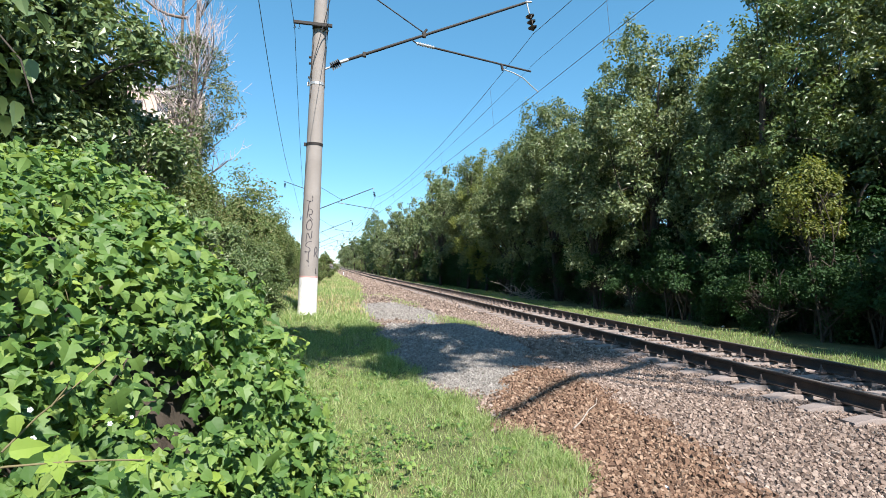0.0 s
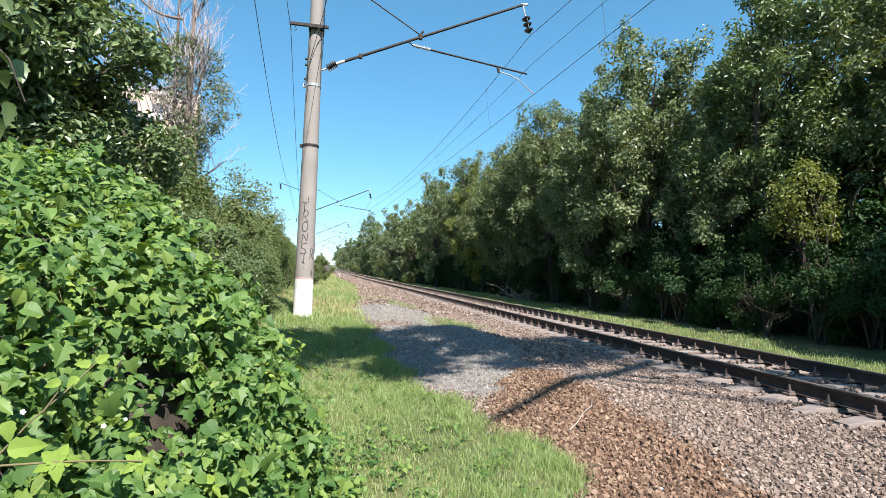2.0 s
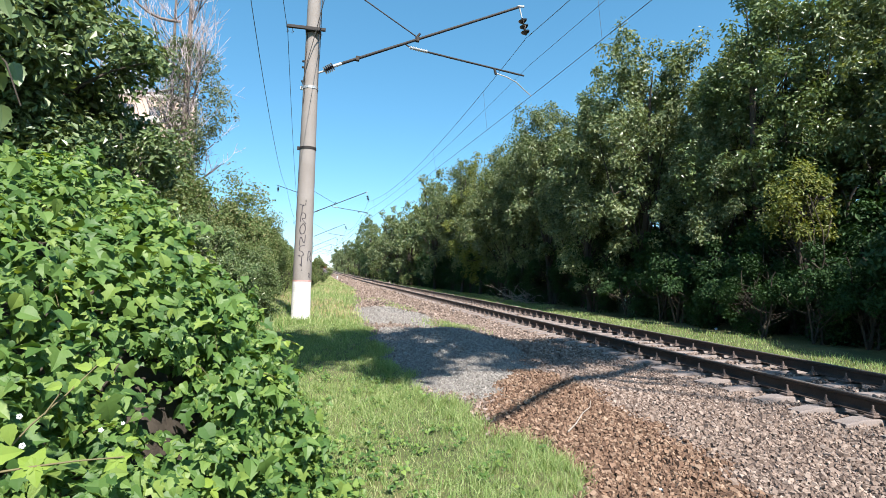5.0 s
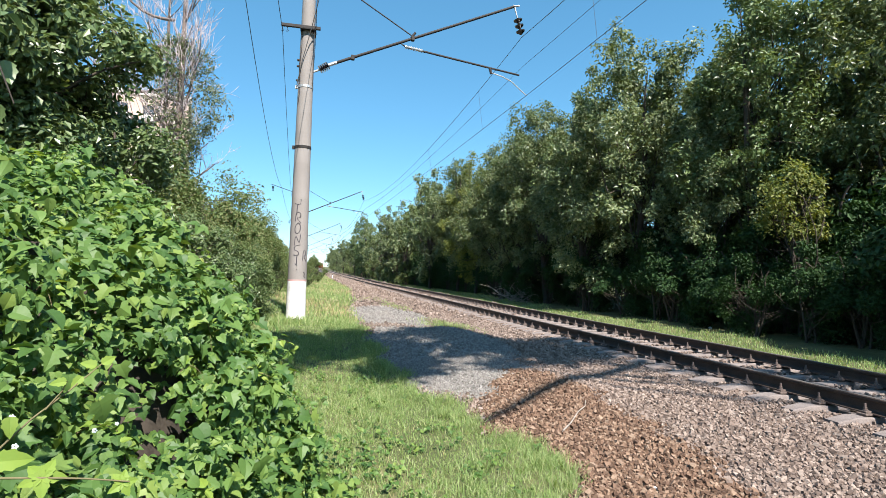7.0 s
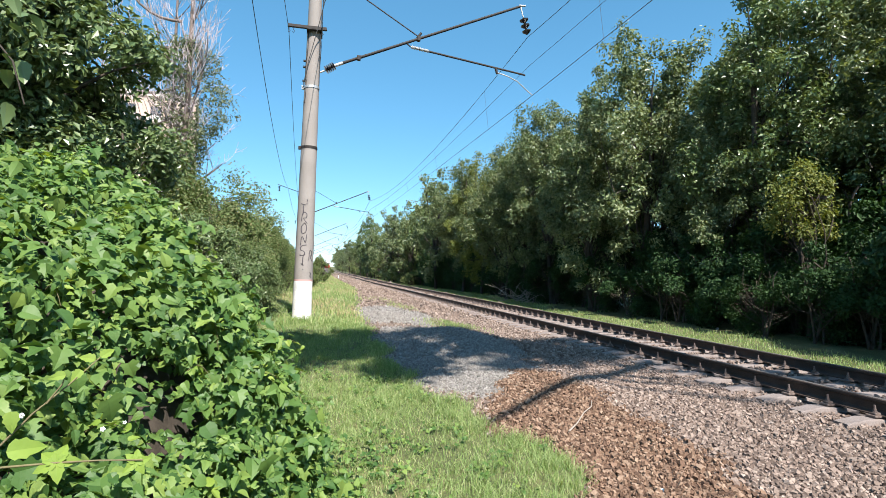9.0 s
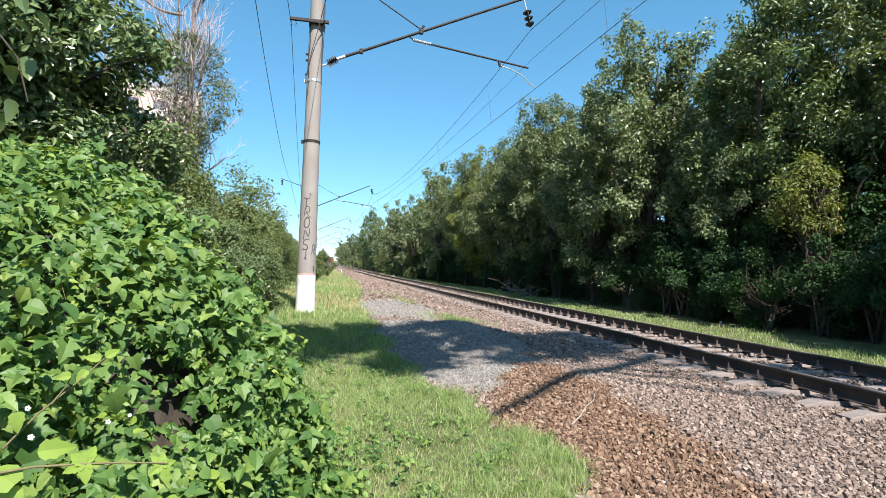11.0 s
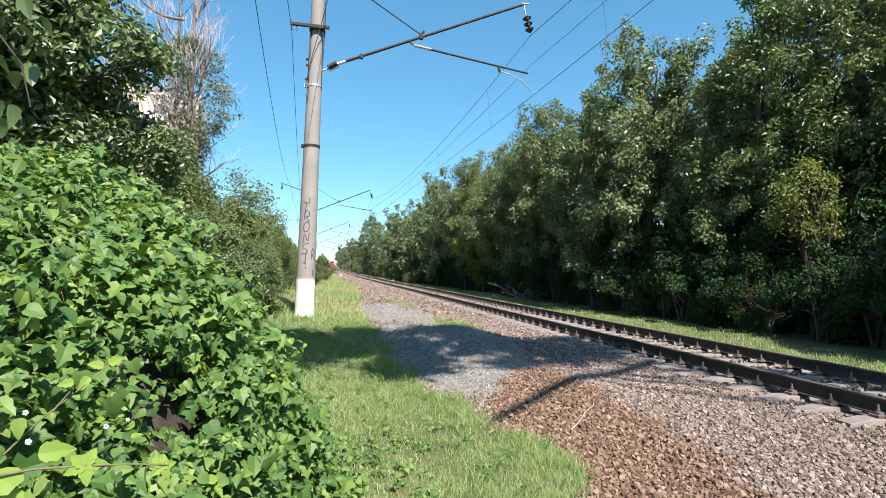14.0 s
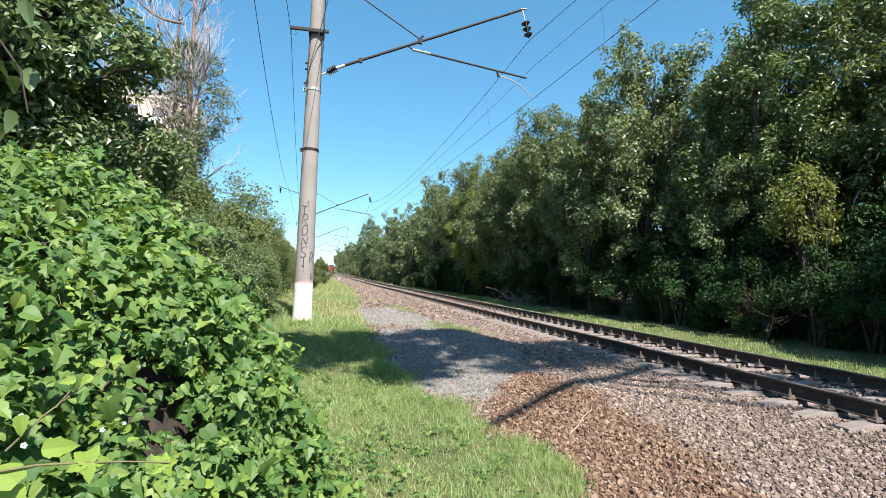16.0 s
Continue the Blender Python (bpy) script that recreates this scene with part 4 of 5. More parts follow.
def make_bare_tree():
    """Leafless tree with pale curved branches and a few leaves low on one side."""
    global rng
    keep, rng = rng, np.random.default_rng(77)
    tree = new("bare_tree")
    tagged(tree, "half-dead tree with bare pinkish-grey branches and few leaves", "tree")
    paths = []

    def grow(a, d, length, r, depth):
        bow = np.array([0, 0, 0.35 * length]) * rng.uniform(0.2, 1.0)
        t = np.linspace(0, 1, 6)[:, None]
        c = a + d * length * t + bow * t ** 2 + rng.normal(size=3) * 0.05 * length * np.sin(math.pi * t)
        p = np.column_stack([c, r + (max(0.004, r * 0.4) - r) * t[:, 0]])
        (paths if r > 0.011 else twigs).append(p)
        if depth == 0:
            return
        for _ in range(5):
            j = rng.integers(1, 6)
            nd = d * rng.uniform(0.5, 1.0) + rng.normal(size=3) * 0.42 + np.array([0, 0, 0.5])
            nd /= np.linalg.norm(nd)
            grow(p[j, :3], nd, length * rng.uniform(0.35, 0.65), max(0.005, p[j, 3] * 0.5), depth - 1)
    twigs = []
    for x, y, h, r in ((0.15, 0, 10.4, 0.15), (-0.25, 0.3, 9.0, 0.12), (0.45, -0.2, 6.5, 0.08)):
        top = np.array([x * 1.3 + 0.1, y, h])
        trunk = limb_path((x * 0.4, y, -0.3), top, r, 0.03, 0.2, 12)
        paths.append(trunk)
        for j in range(3, 12):
            for _ in range(3):
                nd = np.array([rng.normal() - 0.12, rng.normal(), rng.uniform(0.5, 1.6)])
                nd /= np.linalg.norm(nd)
                grow(trunk[j, :3], nd, rng.uniform(0.8, 1.9) * (1.0 if j < 9 else 0.7), max(0.016, trunk[j, 3] * 0.36), 2)
    for z, reach, up in ((6.0, -2.4, 0.9), (7.2, -2.9, 1.6), (5.2, -1.8, 0.5), (8.0, -2.2, 2.0)):
        t = np.linspace(0, 1, 9)
        c = np.column_stack([reach * t, -0.4 * t, z + up * t - 0.7 * np.sin(math.pi * t)])
        paths.append(np.column_stack([c, 0.05 - 0.035 * t]))
        for j in range(3, 9):
            for _ in range(3):
                grow(c[j], np.array([-0.3, rng.normal() * 0.4, 0.85]), rng.uniform(0.5, 1.2), 0.012, 1)
    v, f = tube_np(paths, 6)
    part("trunk", mesh_np("trunk", v, f, M_GREYBARK), None, tree, "brownish-grey trunk and boughs", smooth=True)
    v, f = tube_np(twigs, 4)
    part("brushwood", mesh_np("brushwood", v, f, M_DEADBARK), None, tree, "fine pale pinkish bare twigs", smooth=True)
    k = 360
    z = rng.uniform(2.2, 7.4, k)
    wide = np.interp(z, [2.2, 3.8, 4.4, 5.5, 7.1, 7.6], [0.7, 0.6, 0.8, 1.6, 0.9, 0.3])
    c = np.column_stack([wide * rng.uniform(-0.35, 1.0, k), wide * rng.uniform(-0.6, 0.6, k), z])
    v, f = crown_leaves(c, rng.uniform(0.15, 0.34, k), 30, 0.085)
    part("leaves", mesh_np("leaves", v, f, M_GREYLEAF), None, tree, "sparse grey-green leaves")
    rng = keep
    return tree


plant(make_bare_tree(), -6.1, 23.5, 0, 1.4)


# ---- creeper hedge ----
def hedge_skin(s, y):
    """Place on the hedge's skin: s from its foot (0) to the back of its top (1)."""
    foot = np.interp(y, [0, 2, 3.6, 5, 7, 8.5, 10, 11.5], [-1.2, -0.4, 0.0, -0.22, -0.66, -1.05, -1.5, -2.4])
    grow = np.interp(y, [0, 7.5, 9, 10.5, 11.5], [1.0, 1.0, 0.93, 0.72, 0.3])
    gx = np.interp(s, [0, 0.12, 0.3, 0.5, 0.7, 0.85, 1.0], [0, -0.12, -0.45, -0.95, -1.45, -2.1, -3.4])
    gz = np.interp(s, [0, 0.12, 0.3, 0.5, 0.7, 0.85, 1.0], [0, 0.5, 1.15, 1.85, 2.55, 2.95, 3.05])
    near = np.interp(y, [0, 2.5, 4.5, 6, 8], [0.62, 0.70, 0.81, 0.85, 0.87])
    lump = 0.16 * np.sin(2.3 * y + 4 * s) * np.sin(7 * s + 0.8 * y) + 0.08 * np.sin(5.1 * y - 9 * s) + 0.07 * np.sin(13.7 * y + 5 * np.sin(11 * s)) * np.sin(31 * s + 3 * np.sin(4 * y))
    lump = lump + 0.2 * s * np.sin(1.9 * y + 1) * np.sin(3.7 * y + 2 * s)
    x = foot + gx * 1.0 + lump * 0.7
    z = ground_z(foot, y) + (gz + lump * np.minimum(1, 3 * s)) * grow * near
    return np.stack([x, y, z], -1)


def make_hedge():
    hedge = new("creeper_hedge")
    tagged(hedge, "dense green creeper overgrowing a hedge beside the path", "hedge")
    n = 27000
    s, y = rng.random(n) ** 0.9, 1.2 + 10.1 * rng.random(n) ** 1.25
    p = hedge_skin(s, y)
    e = 0.02
    ds, dy = hedge_skin(np.minimum(s + e, 1), y) - p, hedge_skin(s, y + e) - p
    nrm = np.cross(dy, ds)
    nrm /= np.linalg.norm(nrm, axis=1)[:, None] + 1e-9
    nrm = np.where((nrm[:, :1] * 1 + nrm[:, 2:] * 0.6) < 0, -nrm, nrm)
    # tufts stand out, hollows between them lie open to the dark sheet inside
    u = s * 4.2
    swell = np.sin(3.9 * u + 2 * np.sin(2.3 * y)) * np.sin(3.4 * y + 1.7 * np.sin(1.9 * u)) + 0.6 * np.sin(8.3 * u - 3.1 * y) * np.sin(7.1 * y + 2.2 * u)
    depth = np.where(rng.random(n) < 0.62, rng.uniform(-0.05, 0.10, n) + 0.11 * swell, -rng.random(n) * 0.36)
    depth = np.where(rng.random(n) < 0.05, rng.uniform(0.1, 0.3, n), depth)
    p = p + nrm * depth[:, None]
    face = nrm * 0.55 + rng.normal(size=(n, 3)) * 0.5 + np.array([0.1, -0.35, 0.55])
    tip = np.array([0.15, -0.1, -0.8]) + rng.normal(size=(n, 3)) * 0.7
    size = rng.choice([0.055, 0.075, 0.095, 0.125], n, p=[0.25, 0.35, 0.27, 0.13]) * rng.uniform(0.85, 1.15, n) * np.interp(y, [2, 4.5], [0.78, 1.0])
    ok = (np.hypot(p[:, 0], p[:, 1]) > 1.3) & (swell > rng.uniform(-1.5, -0.25, n))
    kind = rng.random(n)
    for name, lo, hi, (shape, tris), label in (("lobed_leaves", 0, 0.28, LEAF_HOP, "lobed bright green creeper leaves"), ("round_leaves", 0.28, 0.46, LEAF_ROUND, "broad pointed green creeper leaves")):
        a = ok & (kind >= lo) & (kind < hi)
        part(name, mesh_np(name, *leaves_np(p[a], face[a], tip[a], size[a], shape, tris), M_IVY), None, hedge, label)
    # leaves of three toothed leaflets
    a = ok & (kind >= 0.46)
    pa, fa, ta, sa = p[a], face[a], tip[a], size[a]
    fa = fa / np.linalg.norm(fa, axis=1)[:, None]
    ta = ta - fa * np.sum(ta * fa, axis=1)[:, None]
    ta /= np.linalg.norm(ta, axis=1)[:, None]
    cross = np.cross(fa, ta)
    blocks = []
    for turn, big in ((0, 1.0), (1.15, 0.82), (-1.15, 0.82)):
        way = ta * math.cos(turn) + cross * math.sin(turn)
        blocks.append(leaves_np(pa, fa + 0.18 * rng.normal(size=fa.shape), way, sa * big, *LEAF_TOOTHED))
    part("three_part_leaves", mesh_np("three_part_leaves", *joined(blocks), M_IVY), None, hedge, "leaves of three toothed leaflets")
    # tendrils that stand clear of the mass
    paths, blocks = [], []
    for _ in range(110):
        y0, s0 = rng.uniform(2.2, 10), rng.uniform(0.25, 0.95)
        q = hedge_skin(np.array([s0]), np.array([y0]))[0]
        d = np.array([rng.uniform(0.1, 0.8), rng.normal() * 0.5 - 0.2, rng.uniform(0.1, 0.9)])
        t = np.linspace(0, 1, 7)[:, None]
        c = q + d * 0.42 * t * rng.uniform(0.5, 1.2) + np.array([0, 0, -0.22]) * t ** 2
        paths.append(np.column_stack([c, 0.003 - 0.0018 * t[:, 0]]))
        k = 9
        at = c[rng.integers(2, 7, k)] + rng.normal(size=(k, 3)) * 0.025
        blocks.append(leaves_np(at, rng.normal(size=(k, 3)) * 0.4 + np.array([0.2, -0.4, 0.7]), rng.normal(size=(k, 3)) + np.array([0.3, 0, -0.4]), rng.uniform(0.03, 0.075, k), *LEAF_TOOTHED))
    tagged(part("trailing_growth", mesh_np("trailing_growth", *tube_np(paths, 5), M_STEM), None, hedge, "thin trailing stems", smooth=True), kind="stuff")
    part("tip_leaves", mesh_np("tip_leaves", *joined(blocks), M_YOUNG), None, hedge, "pale young leaves on trailing tips")
    # the nearest leaves, each by itself on one of a few shapes
    shapes = []
    for k in range(6):
        sh, tris = (LEAF_HOP, LEAF_TOOTHED, LEAF_ROUND)[k % 3]
        shapes.append(mesh_np("leaf", sh * np.array([1, rng.uniform(0.85, 1.1), rng.uniform(0.7, 1.5)]), tris, M_IVY_ONE))
    s, y = rng.uniform(0.12, 0.8, 280), rng.uniform(1.9, 3.6, 280)
    for q in hedge_skin(s, y):
        up, tipw = Vector((0.4 + rng.normal() * 0.6, -0.5 + rng.normal() * 0.5, 0.7)).normalized(), Vector((rng.normal() * 0.5, rng.normal() * 0.3, -0.9))
        ax = (tipw - up * tipw.dot(up)).normalized()
        m = Matrix((ax, up.cross(ax), up)).transposed().to_4x4()
        o = part("leaf", shapes[rng.integers(6)], None, hedge)
        o.matrix_basis = Matrix.Translation(Vector(q) + Vector((0.10, -0.04, 0.06))) @ m @ Matrix.Diagonal((rng.uniform(0.042, 0.07),) * 3 + (1,))
    # brushwood inside
    paths = []
    for _ in range(90):
        y0 = rng.uniform(0.8, 11)
        q = hedge_skin(np.array([0.05, rng.uniform(0.4, 0.95)]), np.array([y0, y0 + rng.normal() * 0.5]))
        q[:, 0] -= rng.uniform(0.3, 0.6)
        paths.append(limb_path(q[0], q[1], 0.007, 0.003, 0.15))
    part("brushwood", mesh_np("brushwood", *tube_np(paths, 5), M_STEM), None, hedge, "brown stems under the leaves", smooth=True)
    # dark sheet as shade in the leaf gaps, so that nothing shows through
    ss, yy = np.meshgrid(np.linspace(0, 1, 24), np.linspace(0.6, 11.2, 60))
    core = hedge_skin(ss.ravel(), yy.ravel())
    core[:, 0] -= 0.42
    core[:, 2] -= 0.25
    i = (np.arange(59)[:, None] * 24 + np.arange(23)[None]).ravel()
    part("inner_thicket", mesh_np("inner_thicket", core, np.stack([i, i + 1, i + 25, i + 24], 1), M_BARK), None, hedge, "dark sheet behind the leaves, standing in for shade in the gaps", smooth=True)


make_hedge()


# ---- weeds at the hedge's foot ----
def make_weeds():
    n = 5200
    y = 2.4 + 9 * rng.random(n) ** 1.6
    foot = hedge_skin(np.zeros(n), y)[:, 0]
    x = foot + np.abs(rng.normal(size=n)) * 0.2 - 0.12
    z = ground_z(x, y) + rng.random(n) * 0.16 * np.exp(-np.maximum(x - foot, 0) * 2)
    p = np.stack([x, y, z + 0.01], 1)
    face = np.array([0.2, -0.2, 1.0]) + rng.normal(size=(n, 3)) * 0.5
    v, f = leaves_np(p, face, rng.normal(size=(n, 3)), rng.uniform(0.03, 0.075, n), *LEAF_TOOTHED)
    k = 420
    cx, cy = scatter(k, -0.6, 2.1, 2.4, 8.5)
    near_hedge = np.exp(-np.maximum(cx - hedge_skin(np.zeros(k), cy)[:, 0], 0) * 1.1)
    keep = (near_hedge > rng.random(k)) & (bed_at(cx, cy) < 0.3)
    x, y = np.repeat(cx[keep], 14), np.repeat(cy[keep], 14)
    x, y = x + rng.normal(size=len(x)) * 0.045, y + rng.normal(size=len(x)) * 0.045
    p = np.stack([x, y, ground_z(x, y) + rng.uniform(0.02, 0.09, len(x))], 1)
    v2, f2 = leaves_np(p, np.array([0.0, -0.2, 1.0]) + rng.normal(size=p.shape) * 0.35, rng.normal(size=p.shape), rng.uniform(0.02, 0.05, len(x)), *LEAF_ROUND)
    v, f = joined([(v, f), (v2, f2)])
    tagged(part("weeds", mesh_np("weeds", v, f, M_IVY)), "low broad-leaved weeds at the foot of the hedge", "weeds", kind="stuff")


make_weeds()


# ---- grass ----
def blades(name, x, y, height, width, label, lean=0.5, material=None):
    k = len(x)
    z = ground_z(x, y) - 0.01
    a = rng.uniform(0, 2 * math.pi, k)
    side = np.stack([np.cos(a), np.sin(a), np.zeros(k)], 1)
    b = rng.uniform(0, 2 * math.pi, k)
    bend = np.stack([np.cos(b), np.sin(b), np.zeros(k)], 1) * (rng.random(k) * lean * height)[:, None]
    root = np.stack([x, y, z], 1)
    up = np.array([0, 0, 1.0])
    w = width[:, None] * side
    mid = root + bend * 0.3 + up * (height * 0.55)[:, None]
    tip = root + bend + up * height[:, None]
    v = np.stack([root - w, root + w, mid + w * 0.7, mid - w * 0.7, tip], 1).reshape(-1, 3)
    o = (np.arange(k) * 5)[:, None]
    tri = np.concatenate([o + np.array([[0, 1, 2]]), o + np.array([[0, 2, 3]]), o + np.array([[3, 2, 4]])])
    tagged(part(name, mesh_np(name, v, tri, material or M_GRASS)), label, "grass", kind="stuff")


def tufts(x, y, per, spread):
    """Blades gathered round each of the places x, y."""
    k = np.repeat(np.arange(len(x)), per)
    return x[k] + rng.normal(size=len(k)) * spread, y[k] + rng.normal(size=len(k)) * spread, k


def make_grass():
    # short sward
    x, y = scatter(150000, -2.2, 2.6, 2.2, 15)
    y = 2.2 + (y - 2.2) ** 1.25 / 12.8 ** 0.25
    patch = np.sin(2.1 * x + 1.3 * y) * np.sin(1.7 * y - x) + 0.5 * np.sin(5.3 * x - 2 * y) * np.sin(4.1 * y + x)
    keep = (bed_at(x, y) < rng.uniform(0.1, 0.9, len(x))) & (patch > rng.uniform(-2.2, 0.3, len(x)))
    x, y = x[keep], y[keep]
    tall = 0.02 + 0.05 * rng.random(len(x)) ** 2
    blades("path_grass", x, y, tall, (0.0022 + 0.0006 * y / 3) * rng.uniform(0.7, 1.5, len(x)), "short sunlit grass on the trodden path", 1.1)
    # longer leaning tufts, dense in patches, thick along the stones and the hedge
    x, y = scatter(9000, -2.2, 2.5, 2.3, 13)
    y = 2.3 + (y - 2.3) ** 1.3 / 10.7 ** 0.3
    patch = np.sin(1.3 * x + 2.0 * y) + np.sin(3.1 * x - 1.1 * y + 1)
    edge = np.exp(-((bed_edge(y) - x - 0.15) / 0.25) ** 2)
    keep = (bed_at(x, y) < rng.uniform(0.2, 0.7, len(x))) & (patch + 1.5 * edge > rng.uniform(-1.6, 1.6, len(x)))
    x, y = x[keep], y[keep]
    size = rng.uniform(0.05, 0.14, len(x)) * (1 + 0.3 * edge[keep])
    x, y, k = tufts(x, y, 16, 0.03)
    blades("grass_tufts", x, y, size[k] * rng.uniform(0.5, 1.15, len(x)), (0.0017 + 0.0005 * y / 3) * rng.uniform(0.7, 1.5, len(x)), "longer leaning grass in tufts beside the stones", 1.5)
    # dead straw lying through the grass
    x, y = scatter(6000, -1.8, 2.3, 2.3, 12)
    keep = (bed_at(x, y) < 0.5) & (np.sin(1.9 * x + 0.7 * y + 2) * np.sin(1.2 * y) > rng.uniform(-0.9, 0.9, len(x)))
    x, y = x[keep], y[keep]
    blades("dry_straw", x, y, rng.uniform(0.015, 0.06, len(x)), np.full(len(x), 0.0025), "dry straw lying in the grass", 2.6, M_STRAW)
    # verge by the mast
    x, y = scatter(52000, -3.0, 3.4, 13, 130)
    y = 13 + (y - 13) ** 1.6 / 117 ** 0.6
    x = x + np.where(y > 24, drift(y), 0)
    keep = bed_at(x, y) < rng.uniform(0.1, 0.9, len(x))
    x, y = x[keep], y[keep]
    dry = rng.random(len(x)) < 0.22 + 0.2 * np.sin(1.1 * x + 0.4 * y)
    tall = rng.uniform(0.06, 0.22, len(x))
    blades("verge_grass", x[~dry], y[~dry], tall[~dry], 0.004 + 0.0004 * y[~dry], "rough green grass on the verge by the mast", 0.8)
    blades("verge_straw", x[dry], y[dry], tall[dry], 0.003 + 0.0004 * y[dry], "dry grass stalks on the verge by the mast", 1.0, M_STRAW)
    x = np.concatenate([rng.normal(3.3, 0.35, 1500), rng.normal(2.9, 0.3, 700), rng.normal(2.3, 0.4, 500)])
    y = np.concatenate([rng.normal(13.2, 0.6, 1500), rng.normal(20.5, 1.0, 700), rng.normal(24.0, 1.2, 500)])
    blades("gravel_tufts", x, y, rng.uniform(0.05, 0.16, len(x)), np.full(len(x), 0.006), "grass tufts sprouting from the gravel", 0.9)
    x, y = scatter(60000, 8.4, 14, 4, 110)
    y = 4 + (y - 4) ** 2 / 106
    keep = x + 0.5 * np.sin(1.3 * y) + rng.normal(size=len(x)) * 0.35 < np.interp(y, [5, 9, 14, 25, 40], [11.2, 11.6, 12.4, 12.0, 13.5])
    x, y = (x + drift(y))[keep], y[keep]
    blades("far_side_grass", x, y, rng.uniform(0.04, 0.13, len(x)), 0.004 + 0.0004 * y, "bright green grass strip beyond the track", 0.7)


make_grass()


# ---- building ----
def make_building():
    b = new("apartment_tower")
    tagged(b, "peach and cream apartment tower behind the trees", "building")
    for name, x0, x1, h in (("wall", -25.5, 0, 29.0), ("wall", -60.0, -25.5, 62.0)):
        bm = bmesh.new()
        box(bm, x0, x1, 0, 16, -1, h, 0.05)
        part(name, bm, M_PLASTER, b)
        bm = bmesh.new()
        box(bm, x0 - 0.3, x1 + 0.3, -0.3, 16.3, h, h + 0.8, 0.05)
        part("parapet", bm, M_PALEBAND, b)
    pane, band = None, None
    for k in range(19):
        for i in range(15):
            x, z = -2.2 - i * 3.6, 2.0 + k * 3.0
            if z + 2 > (29 if x > -25.5 else 62):
                continue
            if pane is None:
                bm = bmesh.new()
                box(bm, -0.8, 0.8, -0.06, 0.1, 0, 1.5, 0.02)
                pane = part("window", bm, M_PANE, b)
                bm = bmesh.new()
                box(bm, -1.2, 1.2, -0.5, 0.0, -1.1, -0.1, 0.04)
                band = part("balcony", bm, M_PALEBAND, b)
                o, q = pane, band
            else:
                o, q = part("window", pane.data, None, b), part("balcony", band.data, None, b)
            o.location = (x, -0.02, z)
            q.location = (x, -0.02, z)
    b.matrix_basis = pose(-21.2, 92, 0, 0, 0, 12)


make_building()


# ---- train ----
def make_train():
    train = new("train")
    tagged(train, "red and white electric train coming along the track", "train")
    for c in range(4):
        y0 = c * 21.0
        bm = bmesh.new()
        box(bm, -1.55, 1.55, y0, y0 + 20.4, 1.05, 2.05, 0.08)
        part("lower_body", bm, M_TRED, train, "red lower body")
        bm = bmesh.new()
        box(bm, -1.55, 1.55, y0 + (0.25 if c == 0 else 0), y0 + 20.4, 2.05, 4.2, 0.25)
        part("upper_body", bm, M_TWHITE, train, "white upper body")
        bm = bmesh.new()
        box(bm, -1.3, 1.3, y0 + 0.6, y0 + 20, 4.19, 4.95, 0.15)
        part("roof", bm, M_TWHITE, train)
        bm = bmesh.new()
        box(bm, -1.3, 1.3, y0 + 0.8, y0 + 19.6, 0.25, 1.05, 0.05)
        part("running_gear", bm, M_TGREY, train)
        for i in range(7):
            bm = bmesh.new()
            box(bm, -1.58, -1.54, y0 + 2.4 + i * 2.5, y0 + 4.0 + i * 2.5, 2.3, 3.2, 0.01)
            part("side_window", bm, M_PANE, train)
    bm = bmesh.new()
    box(bm, -1.2, 1.2, 0.2, 0.4, 2.35, 3.2, 0.05)
    part("windscreen", bm, M_PANE, train)
    bm = bmesh.new()
    box(bm, -1.5, 1.5, -0.12, 0.1, 0.35, 1.1, 0.05)
    part("buffer_beam", bm, M_TRED, train)
    for x in (-1.0, 1.0):
        bm = bmesh.new()
        rod(bm, (x, 0.02, 1.6), (x, -0.08, 1.6), 0.16, None, 14)
        part("headlight", bm, M_TWHITE, train)
    return train


train = make_train()


# ---- small things ----
def stick(points, r, label, name="stick", material=M_DRYWOOD):
    n = len(points)
    rows = [(x, y, z, r * (1 - 0.6 * i / (n - 1))) for i, (x, y, z) in enumerate(points)]
    return tagged(part(name, mesh_np(name, *tube_np([rows], 6), material), smooth=True), label, "stick")


gz = lambda x, y, h=0.0: float(ground_z(x, y)) + h
stick([(2.45, 4.9, gz(2.45, 4.9, 0.035)), (2.62, 5.05, gz(2.62, 5.05, 0.05)), (2.82, 5.28, gz(2.82, 5.28, 0.06)), (3.0, 5.45, gz(3.0, 5.45, 0.05)), (3.09, 5.6, gz(3.09, 5.6, 0.06))], 0.010, "pale bent dry stick lying on the brown stones")


def make_brush_heap():
    heap = new("brush_heap")
    tagged(heap, "heap of dry pale branches at the wood's edge", "brush heap")
    for i in range(46):
        a, l = rng.uniform(0, 2 * math.pi), rng.uniform(0.7, 1.8)
        p0 = np.array([rng.normal() * 0.5, rng.normal() * 0.7, rng.uniform(0.0, 0.5)])
        p1 = p0 + np.array([math.cos(a) * l, math.sin(a) * l, rng.uniform(0.0, 0.9)])
        part("branch", mesh_np("branch", *tube_np([limb_path(p0, p1, 0.022, 0.006, 0.25)], 5), M_DRYWOOD), None, heap, smooth=True)
    heap.matrix_basis = pose(12.2, 31.0, gz(12.2, 31.0))


make_brush_heap()


